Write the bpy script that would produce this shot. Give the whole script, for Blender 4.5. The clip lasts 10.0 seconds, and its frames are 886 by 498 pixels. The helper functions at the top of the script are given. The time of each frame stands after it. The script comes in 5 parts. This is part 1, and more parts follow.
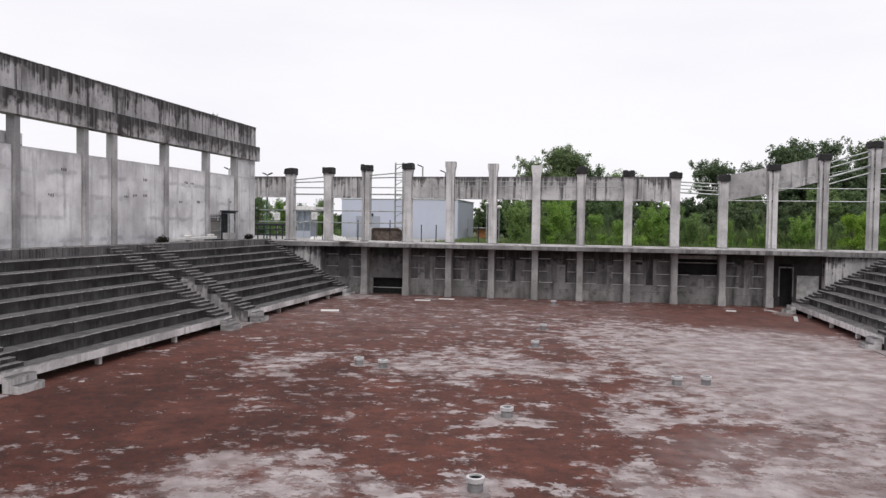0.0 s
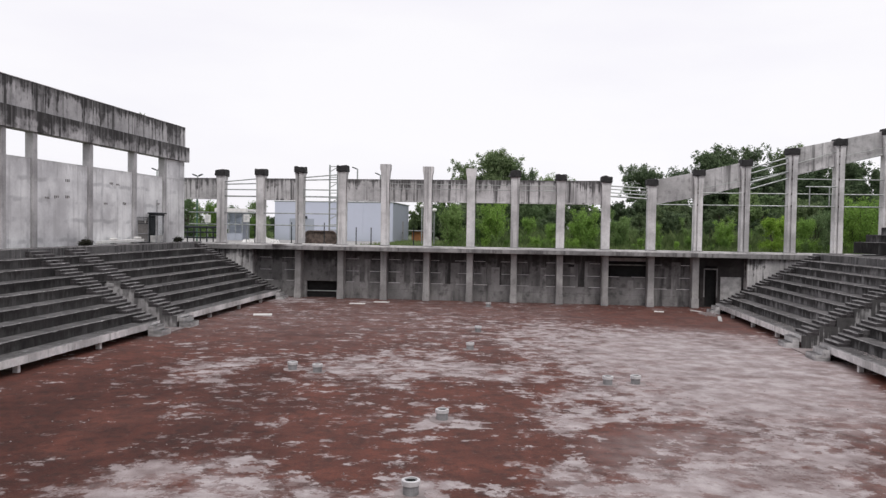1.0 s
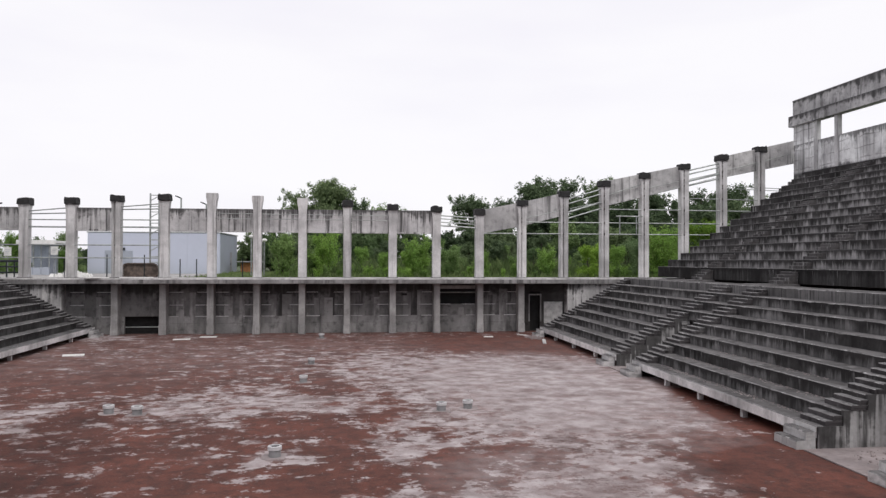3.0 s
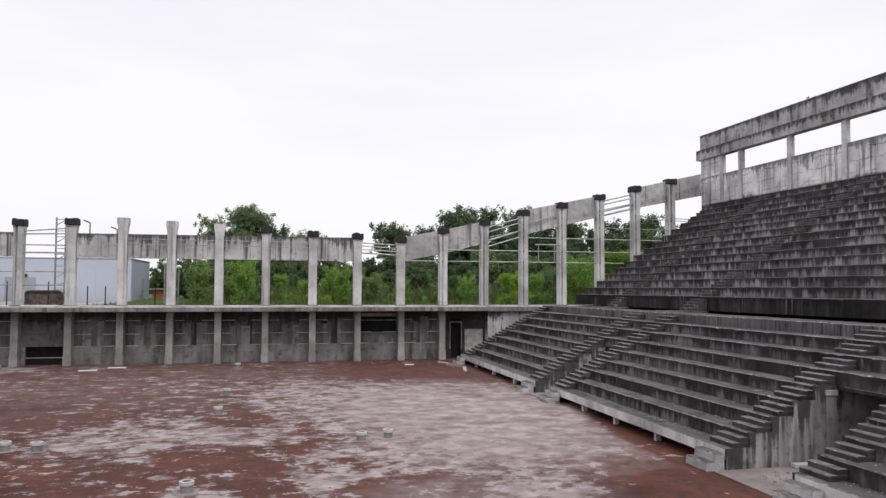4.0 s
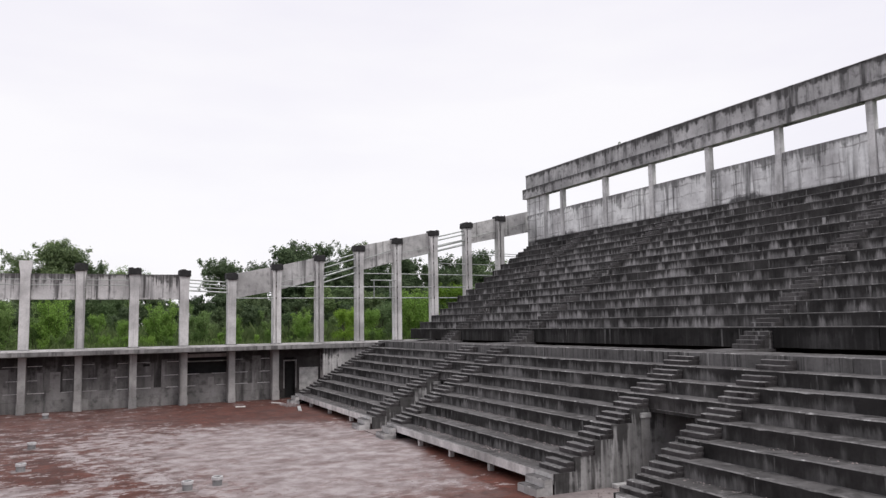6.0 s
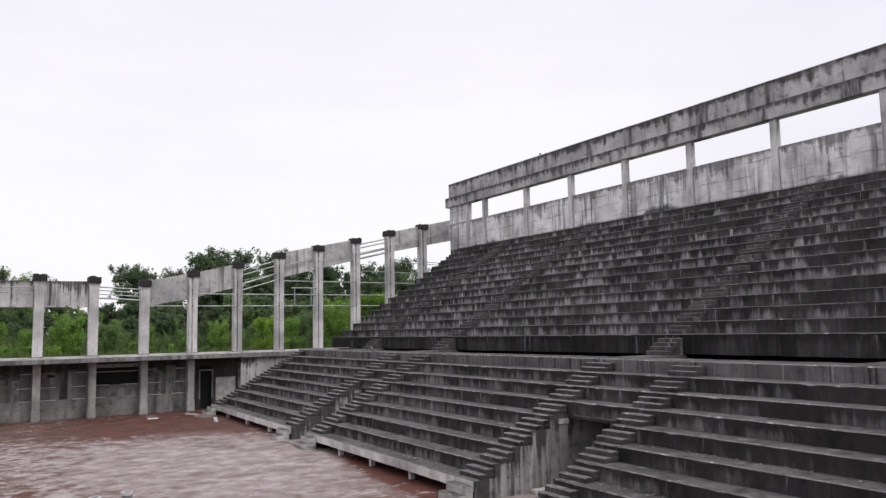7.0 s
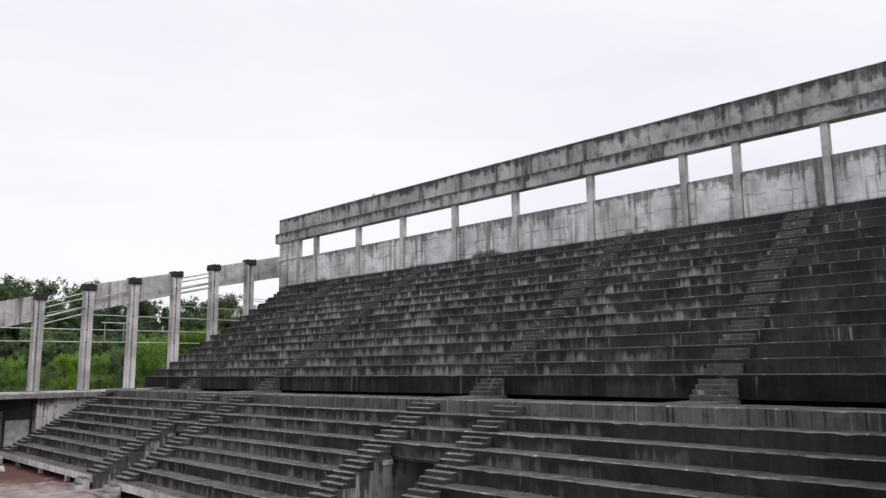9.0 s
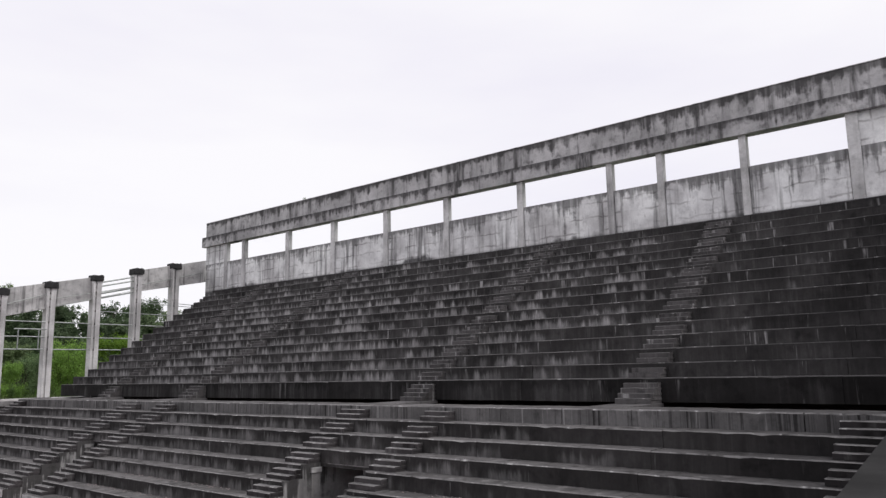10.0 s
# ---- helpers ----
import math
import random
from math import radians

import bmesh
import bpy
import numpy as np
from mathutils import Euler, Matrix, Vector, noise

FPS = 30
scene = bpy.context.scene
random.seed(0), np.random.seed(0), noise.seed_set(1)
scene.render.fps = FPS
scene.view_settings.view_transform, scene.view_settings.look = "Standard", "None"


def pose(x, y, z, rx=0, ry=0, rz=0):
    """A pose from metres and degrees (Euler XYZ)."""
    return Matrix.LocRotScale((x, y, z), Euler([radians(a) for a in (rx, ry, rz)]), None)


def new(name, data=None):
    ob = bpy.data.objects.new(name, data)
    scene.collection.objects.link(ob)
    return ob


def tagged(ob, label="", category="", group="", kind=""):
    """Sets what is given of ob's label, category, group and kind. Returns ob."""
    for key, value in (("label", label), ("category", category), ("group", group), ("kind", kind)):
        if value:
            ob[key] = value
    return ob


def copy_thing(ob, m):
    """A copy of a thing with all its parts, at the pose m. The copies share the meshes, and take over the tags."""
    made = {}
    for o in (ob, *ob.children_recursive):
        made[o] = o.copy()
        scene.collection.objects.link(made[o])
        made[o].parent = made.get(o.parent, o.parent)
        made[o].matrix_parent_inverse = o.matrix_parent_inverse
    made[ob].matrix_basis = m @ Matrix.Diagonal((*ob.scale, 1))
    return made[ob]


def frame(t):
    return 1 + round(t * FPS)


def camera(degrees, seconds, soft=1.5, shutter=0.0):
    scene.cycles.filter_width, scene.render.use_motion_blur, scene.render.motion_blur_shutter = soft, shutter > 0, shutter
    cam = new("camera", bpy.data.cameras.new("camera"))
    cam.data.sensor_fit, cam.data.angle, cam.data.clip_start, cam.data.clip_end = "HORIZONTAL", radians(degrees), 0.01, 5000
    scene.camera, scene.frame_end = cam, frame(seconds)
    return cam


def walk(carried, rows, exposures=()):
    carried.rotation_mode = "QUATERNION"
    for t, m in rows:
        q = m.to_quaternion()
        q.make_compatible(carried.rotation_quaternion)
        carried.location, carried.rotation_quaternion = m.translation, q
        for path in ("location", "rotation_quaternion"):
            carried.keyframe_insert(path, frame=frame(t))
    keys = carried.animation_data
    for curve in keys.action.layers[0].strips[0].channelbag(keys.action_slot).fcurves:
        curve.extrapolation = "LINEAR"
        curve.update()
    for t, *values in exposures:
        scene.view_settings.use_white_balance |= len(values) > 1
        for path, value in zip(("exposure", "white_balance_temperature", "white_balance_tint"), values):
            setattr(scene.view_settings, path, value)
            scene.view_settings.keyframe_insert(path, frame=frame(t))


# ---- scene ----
# Abandoned concrete stadium under an overcast sky; the camera pans on the spot at the near end.
cam = camera(61.1, 10.0, soft=1.4)
PATH = [
    (0.0, pose(0, 0, 6.0, 88.020, -0.844, 10.725)),
    (0.5, pose(0, 0, 6.0, 88.161, -0.908, 8.169)),
    (1.0, pose(0, 0, 6.0, 88.309, -0.923, 5.778)),
    (1.5, pose(0, 0, 6.0, 88.567, -0.434, 3.038)),
    (2.0, pose(0, 0, 6.0, 89.128, -0.062, -0.608)),
    (2.5, pose(0, 0, 6.0, 90.240, 0.150, -3.720)),
    (2.7, pose(0, 0, 6.0, 90.369, -0.004, -5.052)),
    (3.8, pose(0, 0, 6.0, 92.361, -0.310, -11.652)),
    (4.0, pose(0, 0, 6.0, 92.808, -0.280, -12.938)),
    (4.5, pose(0, 0, 6.0, 93.731, -0.031, -16.191)),
    (5.0, pose(0, 0, 6.0, 94.509, 0.263, -19.235)),
    (5.5, pose(0, 0, 6.0, 94.663, 0.528, -22.083)),
    (5.7, pose(0, 0, 6.0, 95.021, 0.682, -23.499)),
    (6.8, pose(0, 0, 6.0, 95.937, 1.206, -29.901)),
    (7.0, pose(0, 0, 6.0, 95.968, 1.053, -31.303)),
    (7.5, pose(0, 0, 6.0, 97.625, 0.742, -34.720)),
    (8.0, pose(0, 0, 6.0, 97.864, 0.814, -38.077)),
    (8.5, pose(0, 0, 6.0, 98.444, 1.126, -41.255)),
    (9.0, pose(0, 0, 6.0, 98.779, 0.622, -44.309)),
    (9.5, pose(0, 0, 6.0, 98.935, 0.686, -47.073)),
    (10.0, pose(0, 0, 6.0, 99.111, 0.997, -49.530)),
]
walk(cam, PATH)

# ---- world and light ----
world = bpy.data.worlds.new("overcast_sky")
scene.world = world
world.use_nodes = True
wn, wl = world.node_tree.nodes, world.node_tree.links
wn.clear()
w_out = wn.new("ShaderNodeOutputWorld")
w_bg = wn.new("ShaderNodeBackground")
w_sky = wn.new("ShaderNodeTexSky")
w_sky.sky_type, w_sky.sun_disc = "NISHITA", False
w_sky.sun_elevation, w_sky.sun_rotation = radians(55), radians(200)
w_scale = wn.new("ShaderNodeMix")
w_scale.data_type, w_scale.blend_type = "RGBA", "MULTIPLY"
w_scale.inputs[0].default_value = 1.0
w_scale.inputs[7].default_value = (0.1, 0.1, 0.1, 1)
w_tc = wn.new("ShaderNodeTexCoord")
w_map = wn.new("ShaderNodeMapping")
w_map.inputs["Scale"].default_value = (1.0, 1.0, 4.0)
w_noise = wn.new("ShaderNodeTexNoise")
w_noise.inputs["Scale"].default_value = 1.6
w_noise.inputs["Detail"].default_value = 5.0
w_ramp = wn.new("ShaderNodeValToRGB")
w_ramp.color_ramp.elements[0].position, w_ramp.color_ramp.elements[0].color = 0.32, (0.895, 0.872, 0.95, 1)
w_ramp.color_ramp.elements[1].position, w_ramp.color_ramp.elements[1].color = 0.62, (0.99, 0.971, 1.0, 1)
w_mix = wn.new("ShaderNodeMix")
w_mix.data_type = "RGBA"
w_mix.inputs[0].default_value = 0.94
wl.new(w_sky.outputs[0], w_scale.inputs[6])
wl.new(w_tc.outputs["Generated"], w_map.inputs[0])
wl.new(w_map.outputs[0], w_noise.inputs["Vector"])
wl.new(w_noise.outputs["Fac"], w_ramp.inputs[0])
wl.new(w_scale.outputs[2], w_mix.inputs[6])
wl.new(w_ramp.outputs[0], w_mix.inputs[7])
wl.new(w_mix.outputs[2], w_bg.inputs[0])
w_bg.inputs[1].default_value = 1.03
wl.new(w_bg.outputs[0], w_out.inputs[0])

sun = new("sun", bpy.data.lights.new("sun", "SUN"))
sun.data.energy, sun.data.angle, sun.data.color = 1.2, radians(25), (1.0, 0.97, 0.93)
sun.matrix_world = pose(0, 0, 60, 35, 0, 20)

# ---- materials ----
def node_mat(name):
    m = bpy.data.materials.new(name)
    m.use_nodes = True
    nt = m.node_tree
    return m, nt, nt.nodes["Principled BSDF"]


def mapped_noise(nt, scale, detail=4.0, stretch=(1, 1, 1), rough=0.55, offset=0.0):
    geo = nt.nodes.new("ShaderNodeNewGeometry")
    mp = nt.nodes.new("ShaderNodeMapping")
    mp.inputs["Scale"].default_value = stretch
    mp.inputs["Location"].default_value = (offset, offset * 1.7, offset * 0.6)
    nz = nt.nodes.new("ShaderNodeTexNoise")
    nz.inputs["Scale"].default_value = scale
    nz.inputs["Detail"].default_value = detail
    nz.inputs["Roughness"].default_value = rough
    nt.links.new(geo.outputs["Position"], mp.inputs[0])
    nt.links.new(mp.outputs[0], nz.inputs["Vector"])
    return nz.outputs["Fac"]


def ramp(nt, fac, lo, hi, a=0.0, b=1.0):
    r = nt.nodes.new("ShaderNodeMapRange")
    r.interpolation_type = "SMOOTHSTEP"
    for i, v in enumerate((lo, hi, a, b)):
        r.inputs[i + 1].default_value = v
    nt.links.new(fac, r.inputs[0])
    return r.outputs[0]


def mix(nt, fac, a, b, mode="MIX"):
    n = nt.nodes.new("ShaderNodeMix")
    n.data_type, n.blend_type = "RGBA", mode
    for sock, v in ((n.inputs[0], fac), (n.inputs[6], a), (n.inputs[7], b)):
        if isinstance(v, (int, float)):
            sock.default_value = v
        elif isinstance(v, tuple):
            sock.default_value = (*v, 1)
        else:
            nt.links.new(v, sock)
    return n.outputs[2]


def times(nt, a, b, op="MULTIPLY"):
    n = nt.nodes.new("ShaderNodeMath")
    n.operation = op
    for sock, v in ((n.inputs[0], a), (n.inputs[1], b)):
        if isinstance(v, (int, float)):
            sock.default_value = v
        else:
            nt.links.new(v, sock)
    return n.outputs[0]


def bump(nt, bsdf, height, dist=0.01, strength=0.6):
    b = nt.nodes.new("ShaderNodeBump")
    b.inputs["Strength"].default_value, b.inputs["Distance"].default_value = strength, dist
    nt.links.new(height, b.inputs["Height"])
    nt.links.new(b.outputs[0], bsdf.inputs["Normal"])


def concrete(name, base, dark, streaks=0.5, blotch=0.3, pale=None, edge=None, seed=0.0, rough=0.9, narrow=2.6, tiers=None, near=None, foot=None, bands=None, form=None, rake=None, grain=0.36, runs=1.0):
    """Weathered concrete: grain, broad stains and vertical run-off streaks. edge=(z, depth): runs start at that height."""
    m, nt, bs = node_mat(name)
    broad = mapped_noise(nt, 0.45, 6, offset=seed)
    fine = mapped_noise(nt, 9.0, 8, offset=seed, rough=0.7)
    mid = mapped_noise(nt, 2.2, 6, offset=seed + 3)
    run = mapped_noise(nt, 1.0, 4, (narrow, narrow, 0.16), 0.6, seed + 7)
    run2 = mapped_noise(nt, 1.0, 3, (narrow * 0.32, narrow * 0.32, 0.05), 0.5, seed + 11)
    rnd = nt.nodes.new("ShaderNodeObjectInfo").outputs["Random"]
    lift = tuple(min(1, c * 1.3) for c in base)
    low = tuple(c * 0.72 for c in base)
    col = mix(nt, ramp(nt, broad, 0.3, 0.7), low, lift)
    col = mix(nt, ramp(nt, rnd, 0, 1, 0.0, 0.35), col, mix(nt, 1.0, col, (0.82, 0.82, 0.84), "MULTIPLY"))
    col = mix(nt, ramp(nt, mid, 0.5, 0.75, 0, blotch), col, dark)
    if pale:
        pn = mapped_noise(nt, 1.0, 4, (narrow * 0.73, narrow * 0.73, 0.28), 0.6, seed + 17)
        col = mix(nt, ramp(nt, pn, 0.56, 0.72, 0, pale[1]), col, pale[0])
    if bands:
        bn = mapped_noise(nt, 1.0, 5, (0.35, 0.35, 2.4), 0.62, seed + 37)
        col = mix(nt, ramp(nt, bn, 0.47, 0.64, 0, 0.85), col, bands)
    if tiers:
        # run-off from each tread blackens the riser below it; the foot of the riser stays washed paler
        z0, rise, washed, nosing = tiers
        geo = nt.nodes.new("ShaderNodeNewGeometry")
        sep = nt.nodes.new("ShaderNodeSeparateXYZ")
        nt.links.new(geo.outputs["Position"], sep.inputs[0])
        lev = nt.nodes.new("ShaderNodeAttribute")
        lev.attribute_name = "level"
        h = times(nt, times(nt, lev.outputs["Fac"], z0 - 0.004, "SUBTRACT"), rise, "DIVIDE")
        row = times(nt, times(nt, h, 0.0, "FLOOR"), -1.0, "MAXIMUM")
        up = times(nt, h, row, "SUBTRACT")

        def along(freq, shift, drift, detail):
            vec = nt.nodes.new("ShaderNodeCombineXYZ")
            nt.links.new(times(nt, sep.outputs[1], freq), vec.inputs[0])
            nt.links.new(times(nt, row, shift), vec.inputs[1])
            nt.links.new(times(nt, up, drift), vec.inputs[2])
            nz = nt.nodes.new("ShaderNodeTexNoise")
            nz.inputs["Scale"].default_value, nz.inputs["Detail"].default_value, nz.inputs["Roughness"].default_value = 1.0, detail, 0.65
            nt.links.new(vec.outputs[0], nz.inputs["Vector"])
            return nz.outputs["Fac"]
        # dark run-off hangs from the nosing over a paler riser; some stretches stay black
        far_end = times(nt, ramp(nt, sep.outputs[1], 7.0, 18.0, -0.2, 0.0), ramp(nt, sep.outputs[1], 18.0, 25.0, 0.0, 0.03), "ADD")
        far_end = times(nt, far_end, times(nt, ramp(nt, sep.outputs[1], 28.0, 42.0, 0.0, 0.075), ramp(nt, sep.outputs[1], 48.0, 56.0, 0.0, -0.15), "ADD"), "ADD")
        far_end = times(nt, far_end, ramp(nt, row, 8.0, 12.5, 0.0, -0.05), "ADD")
        piece = times(nt, times(nt, rnd, 0.5, "SUBTRACT"), 0.12)
        zone = ramp(nt, times(nt, times(nt, along(0.42, 0.55, 0.0, 4.0), far_end, "ADD"), piece, "ADD"), 0.415, 0.58, 0.06, 1.0)
        thin = along(3.6, 17.3, 0.25, 4.0)
        wide = along(1.7, 9.1, 0.15, 5.0)
        length = times(nt, ramp(nt, thin, 0.3, 0.7, 0.0, 0.38), ramp(nt, wide, 0.35, 0.65, 0.05, 0.55), "ADD")
        hang = ramp(nt, times(nt, times(nt, 1.0, up, "SUBTRACT"), length, "SUBTRACT"), -0.25, 0.4)
        body = times(nt, hang, times(nt, ramp(nt, wide, 0.62, 0.40, 0.35, 0.85), ramp(nt, thin, 0.62, 0.38, 0.6, 1.0)))
        lone = times(nt, ramp(nt, along(2.6, 31.7, 0.1, 4.0), 0.605, 0.70, 0.0, 0.8), ramp(nt, up, 0.75, 0.95, 1.0, 0.0))
        wash = times(nt, times(nt, body, times(nt, zone, ramp(nt, row, -1.0, 0.0, 0.3, 1.0))), lone, "MAXIMUM")
        col = mix(nt, wash, col, washed)
        # every riser carries fine vertical runs, light and dark, and a tone of its own
        fine_run = along(6.5, 23.9, 0.12, 3.0)
        run_on = ramp(nt, along(0.8, 41.3, 0.0, 3.0), 0.35, 0.62, 0.15, 1.0)
        col = mix(nt, times(nt, ramp(nt, fine_run, 0.50, 0.68, 0.0, 0.28 * runs), times(nt, run_on, ramp(nt, up, 0.98, 0.7, 0.25, 1.0))), col, mix(nt, 1.0, col, (2.6, 2.55, 2.55), "MULTIPLY"))
        col = mix(nt, ramp(nt, fine_run, 0.46, 0.28, 0.0, 0.3 * runs), col, mix(nt, 1.0, col, (0.4, 0.4, 0.4), "MULTIPLY"))
        col = mix(nt, ramp(nt, row, -1.0, -0.2, 0.75, 0.0), col, mix(nt, 1.0, col, (0.4, 0.4, 0.4), "MULTIPLY"))
        col = mix(nt, ramp(nt, along(0.21, 3.3, 0.0, 2.0), 0.58, 0.42, 0.0, 0.55), col, mix(nt, 1.0, col, (0.5, 0.5, 0.5), "MULTIPLY"))
        col = mix(nt, times(nt, ramp(nt, up, 0.93, 0.965), ramp(nt, mid, 0.38, 0.6, 0.1, 0.9)), col, nosing)
    st = times(nt, ramp(nt, run, 0.46, 0.66), ramp(nt, run2, 0.38, 0.6))
    if tiers:
        st = times(nt, st, 0.35)
    if edge:
        sep = nt.nodes.new("ShaderNodeSeparateXYZ")
        nt.links.new(nt.nodes.new("ShaderNodeNewGeometry").outputs["Position"], sep.inputs[0])
        for top, depth, least in edge:
            below = times(nt, top, sep.outputs[2], "SUBTRACT")
            zone = ramp(nt, mapped_noise(nt, 0.3, 5, (1, 1, 0.3), 0.65, seed + 29), 0.36, 0.64, 0.12, 1.1)
            thin = mapped_noise(nt, 1.0, 3, (narrow * 1.9, narrow * 1.9, 0.14), 0.6, seed + 41)
            vary = times(nt, zone, times(nt, ramp(nt, run, 0.34, 0.68, 0.25, 1.0), ramp(nt, thin, 0.34, 0.66, 0.45, 1.1)))
            length = times(nt, times(nt, vary, depth), least, "ADD")
            frac = times(nt, times(nt, below, length, "DIVIDE"), times(nt, times(nt, mid, 0.5, "SUBTRACT"), 2.4), "ADD")
            fade = times(nt, ramp(nt, frac, 0.3, 1.2, 1.0, 0.0), ramp(nt, thin, 0.30, 0.58, 0.65, 1.0))
            drip = times(nt, fade, ramp(nt, below, -0.02, 0.0))
            st = times(nt, st, drip, "MAXIMUM")
    if rake:
        # run-off from raked steps: the stain follows their slope
        sr = nt.nodes.new("ShaderNodeSeparateXYZ")
        nt.links.new(nt.nodes.new("ShaderNodeNewGeometry").outputs["Position"], sr.inputs[0])
        back = times(nt, times(nt, times(nt, sr.outputs[0], 2.35, "ADD"), 0.0, "ABSOLUTE"), 16.95, "SUBTRACT")
        line = times(nt, times(nt, back, 0.562), rake[0], "ADD")
        below = times(nt, line, sr.outputs[2], "SUBTRACT")
        col_n = mapped_noise(nt, 1.0, 4, (3.2, 3.2, 0.1), 0.6, seed + 43)
        length = times(nt, ramp(nt, col_n, 0.36, 0.66, 0.45, rake[1]), ramp(nt, mid, 0.35, 0.65, 0.75, 1.25))
        st = times(nt, st, ramp(nt, times(nt, below, length, "DIVIDE"), 0.55, 1.35, 1.0, 0.0), "MAXIMUM")
    col = mix(nt, times(nt, st, streaks), col, dark)
    if form:
        # faint repaired formwork joints on a wall along y
        sf = nt.nodes.new("ShaderNodeSeparateXYZ")
        nt.links.new(nt.nodes.new("ShaderNodeNewGeometry").outputs["Position"], sf.inputs[0])
        vf = nt.nodes.new("ShaderNodeCombineXYZ")
        wob = times(nt, times(nt, mapped_noise(nt, 1.1, 3, offset=seed + 53), 0.5, "SUBTRACT"), 0.4)
        nt.links.new(times(nt, sf.outputs[1], wob, "ADD"), vf.inputs[0])
        nt.links.new(times(nt, sf.outputs[2], wob, "ADD"), vf.inputs[1])
        br = nt.nodes.new("ShaderNodeTexBrick")
        br.offset = 0.0
        for key, val in (("Scale", 1.0), ("Mortar Size", form[2]), ("Mortar Smooth", 0.8), ("Brick Width", form[0]), ("Row Height", form[1])):
            br.inputs[key].default_value = val
        nt.links.new(vf.outputs[0], br.inputs["Vector"])
        joint = times(nt, br.outputs["Fac"], ramp(nt, mapped_noise(nt, 0.7, 4, offset=seed + 57), 0.42, 0.6, 0.0, 0.85))
        col = mix(nt, joint, col, mix(nt, 1.0, col, form[3], "MULTIPLY"))
    if foot or near:
        sp = nt.nodes.new("ShaderNodeSeparateXYZ")
        nt.links.new(nt.nodes.new("ShaderNodeNewGeometry").outputs["Position"], sp.inputs[0])
    if foot:
        # moss creeping up from the foot of the wall in clumps
        lump = times(nt, ramp(nt, mapped_noise(nt, 0.35, 4, (1, 1, 0.2), 0.6, seed + 23), 0.5, 0.72), ramp(nt, mid, 0.3, 0.7, 0.5, 1.2))
        grown = times(nt, times(nt, sp.outputs[2], foot[0], "SUBTRACT"), foot[1], "DIVIDE")
        col = mix(nt, ramp(nt, times(nt, lump, grown, "SUBTRACT"), -0.35, 0.45, 0.0, 0.85), col, dark)
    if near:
        # colour darkens towards the near end of the stands
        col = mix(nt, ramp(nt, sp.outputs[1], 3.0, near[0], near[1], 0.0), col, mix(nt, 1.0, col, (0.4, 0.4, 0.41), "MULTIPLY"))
    col = mix(nt, ramp(nt, fine, 0.32, 0.66, 0.0, grain), col, mix(nt, 1.0, col, (0.6, 0.6, 0.6), "MULTIPLY"))
    nt.links.new(col, bs.inputs["Base Color"])
    bs.inputs["Roughness"].default_value = rough
    bs.inputs["Specular IOR Level"].default_value = 0.1
    bump(nt, bs, times(nt, times(nt, fine, 0.5), mid, "ADD"), 0.012, 0.7)
    return m


def plain(name, colour, rough=0.6, metal=0.0, vary=0.25, scale=3.0, wear=0.3):
    m, nt, bs = node_mat(name)
    n = mapped_noise(nt, scale, 5)
    n2 = mapped_noise(nt, scale * 9, 4)
    c = mix(nt, ramp(nt, n, 0.3, 0.7), tuple(v * (1 - vary) for v in colour), tuple(min(1, v * (1 + vary)) for v in colour))
    c = mix(nt, ramp(nt, n2, 0.4, 0.7, 0, wear), c, mix(nt, 1.0, c, (0.65, 0.65, 0.65), "MULTIPLY"))
    nt.links.new(c, bs.inputs["Base Color"])
    bs.inputs["Roughness"].default_value, bs.inputs["Metallic"].default_value = rough, metal
    bump(nt, bs, n2, 0.004, 0.4)
    return m


def foliage(name, a, b):
    m, nt, bs = node_mat(name)
    geo = nt.nodes.new("ShaderNodeNewGeometry")
    rnd = nt.nodes.new("ShaderNodeObjectInfo").outputs["Random"]
    c = mix(nt, geo.outputs["Random Per Island"], a, b)
    c = mix(nt, ramp(nt, rnd, 0.0, 0.5, 0.75, 0.0), c, mix(nt, 1.0, c, (0.5, 0.56, 0.52), "MULTIPLY"))
    c = mix(nt, ramp(nt, rnd, 0.5, 1.0, 0.0, 0.8), c, mix(nt, 1.0, c, (1.5, 1.42, 1.25), "MULTIPLY"))
    c = mix(nt, ramp(nt, mapped_noise(nt, 0.5, 3), 0.35, 0.65, 0, 0.35), c, mix(nt, 1.0, c, (0.6, 0.7, 0.6), "MULTIPLY"))
    nt.links.new(c, bs.inputs["Base Color"])
    bs.inputs["Roughness"].default_value = 0.75
    bs.inputs["Specular IOR Level"].default_value = 0.2
    tr = nt.nodes.new("ShaderNodeBsdfTranslucent")
    nt.links.new(c, tr.inputs[0])
    ms = nt.nodes.new("ShaderNodeMixShader")
    ms.inputs[0].default_value = 0.42
    nt.links.new(bs.outputs[0], ms.inputs[1])
    nt.links.new(tr.outputs[0], ms.inputs[2])
    nt.links.new(ms.outputs[0], nt.nodes["Material Output"].inputs[0])
    return m


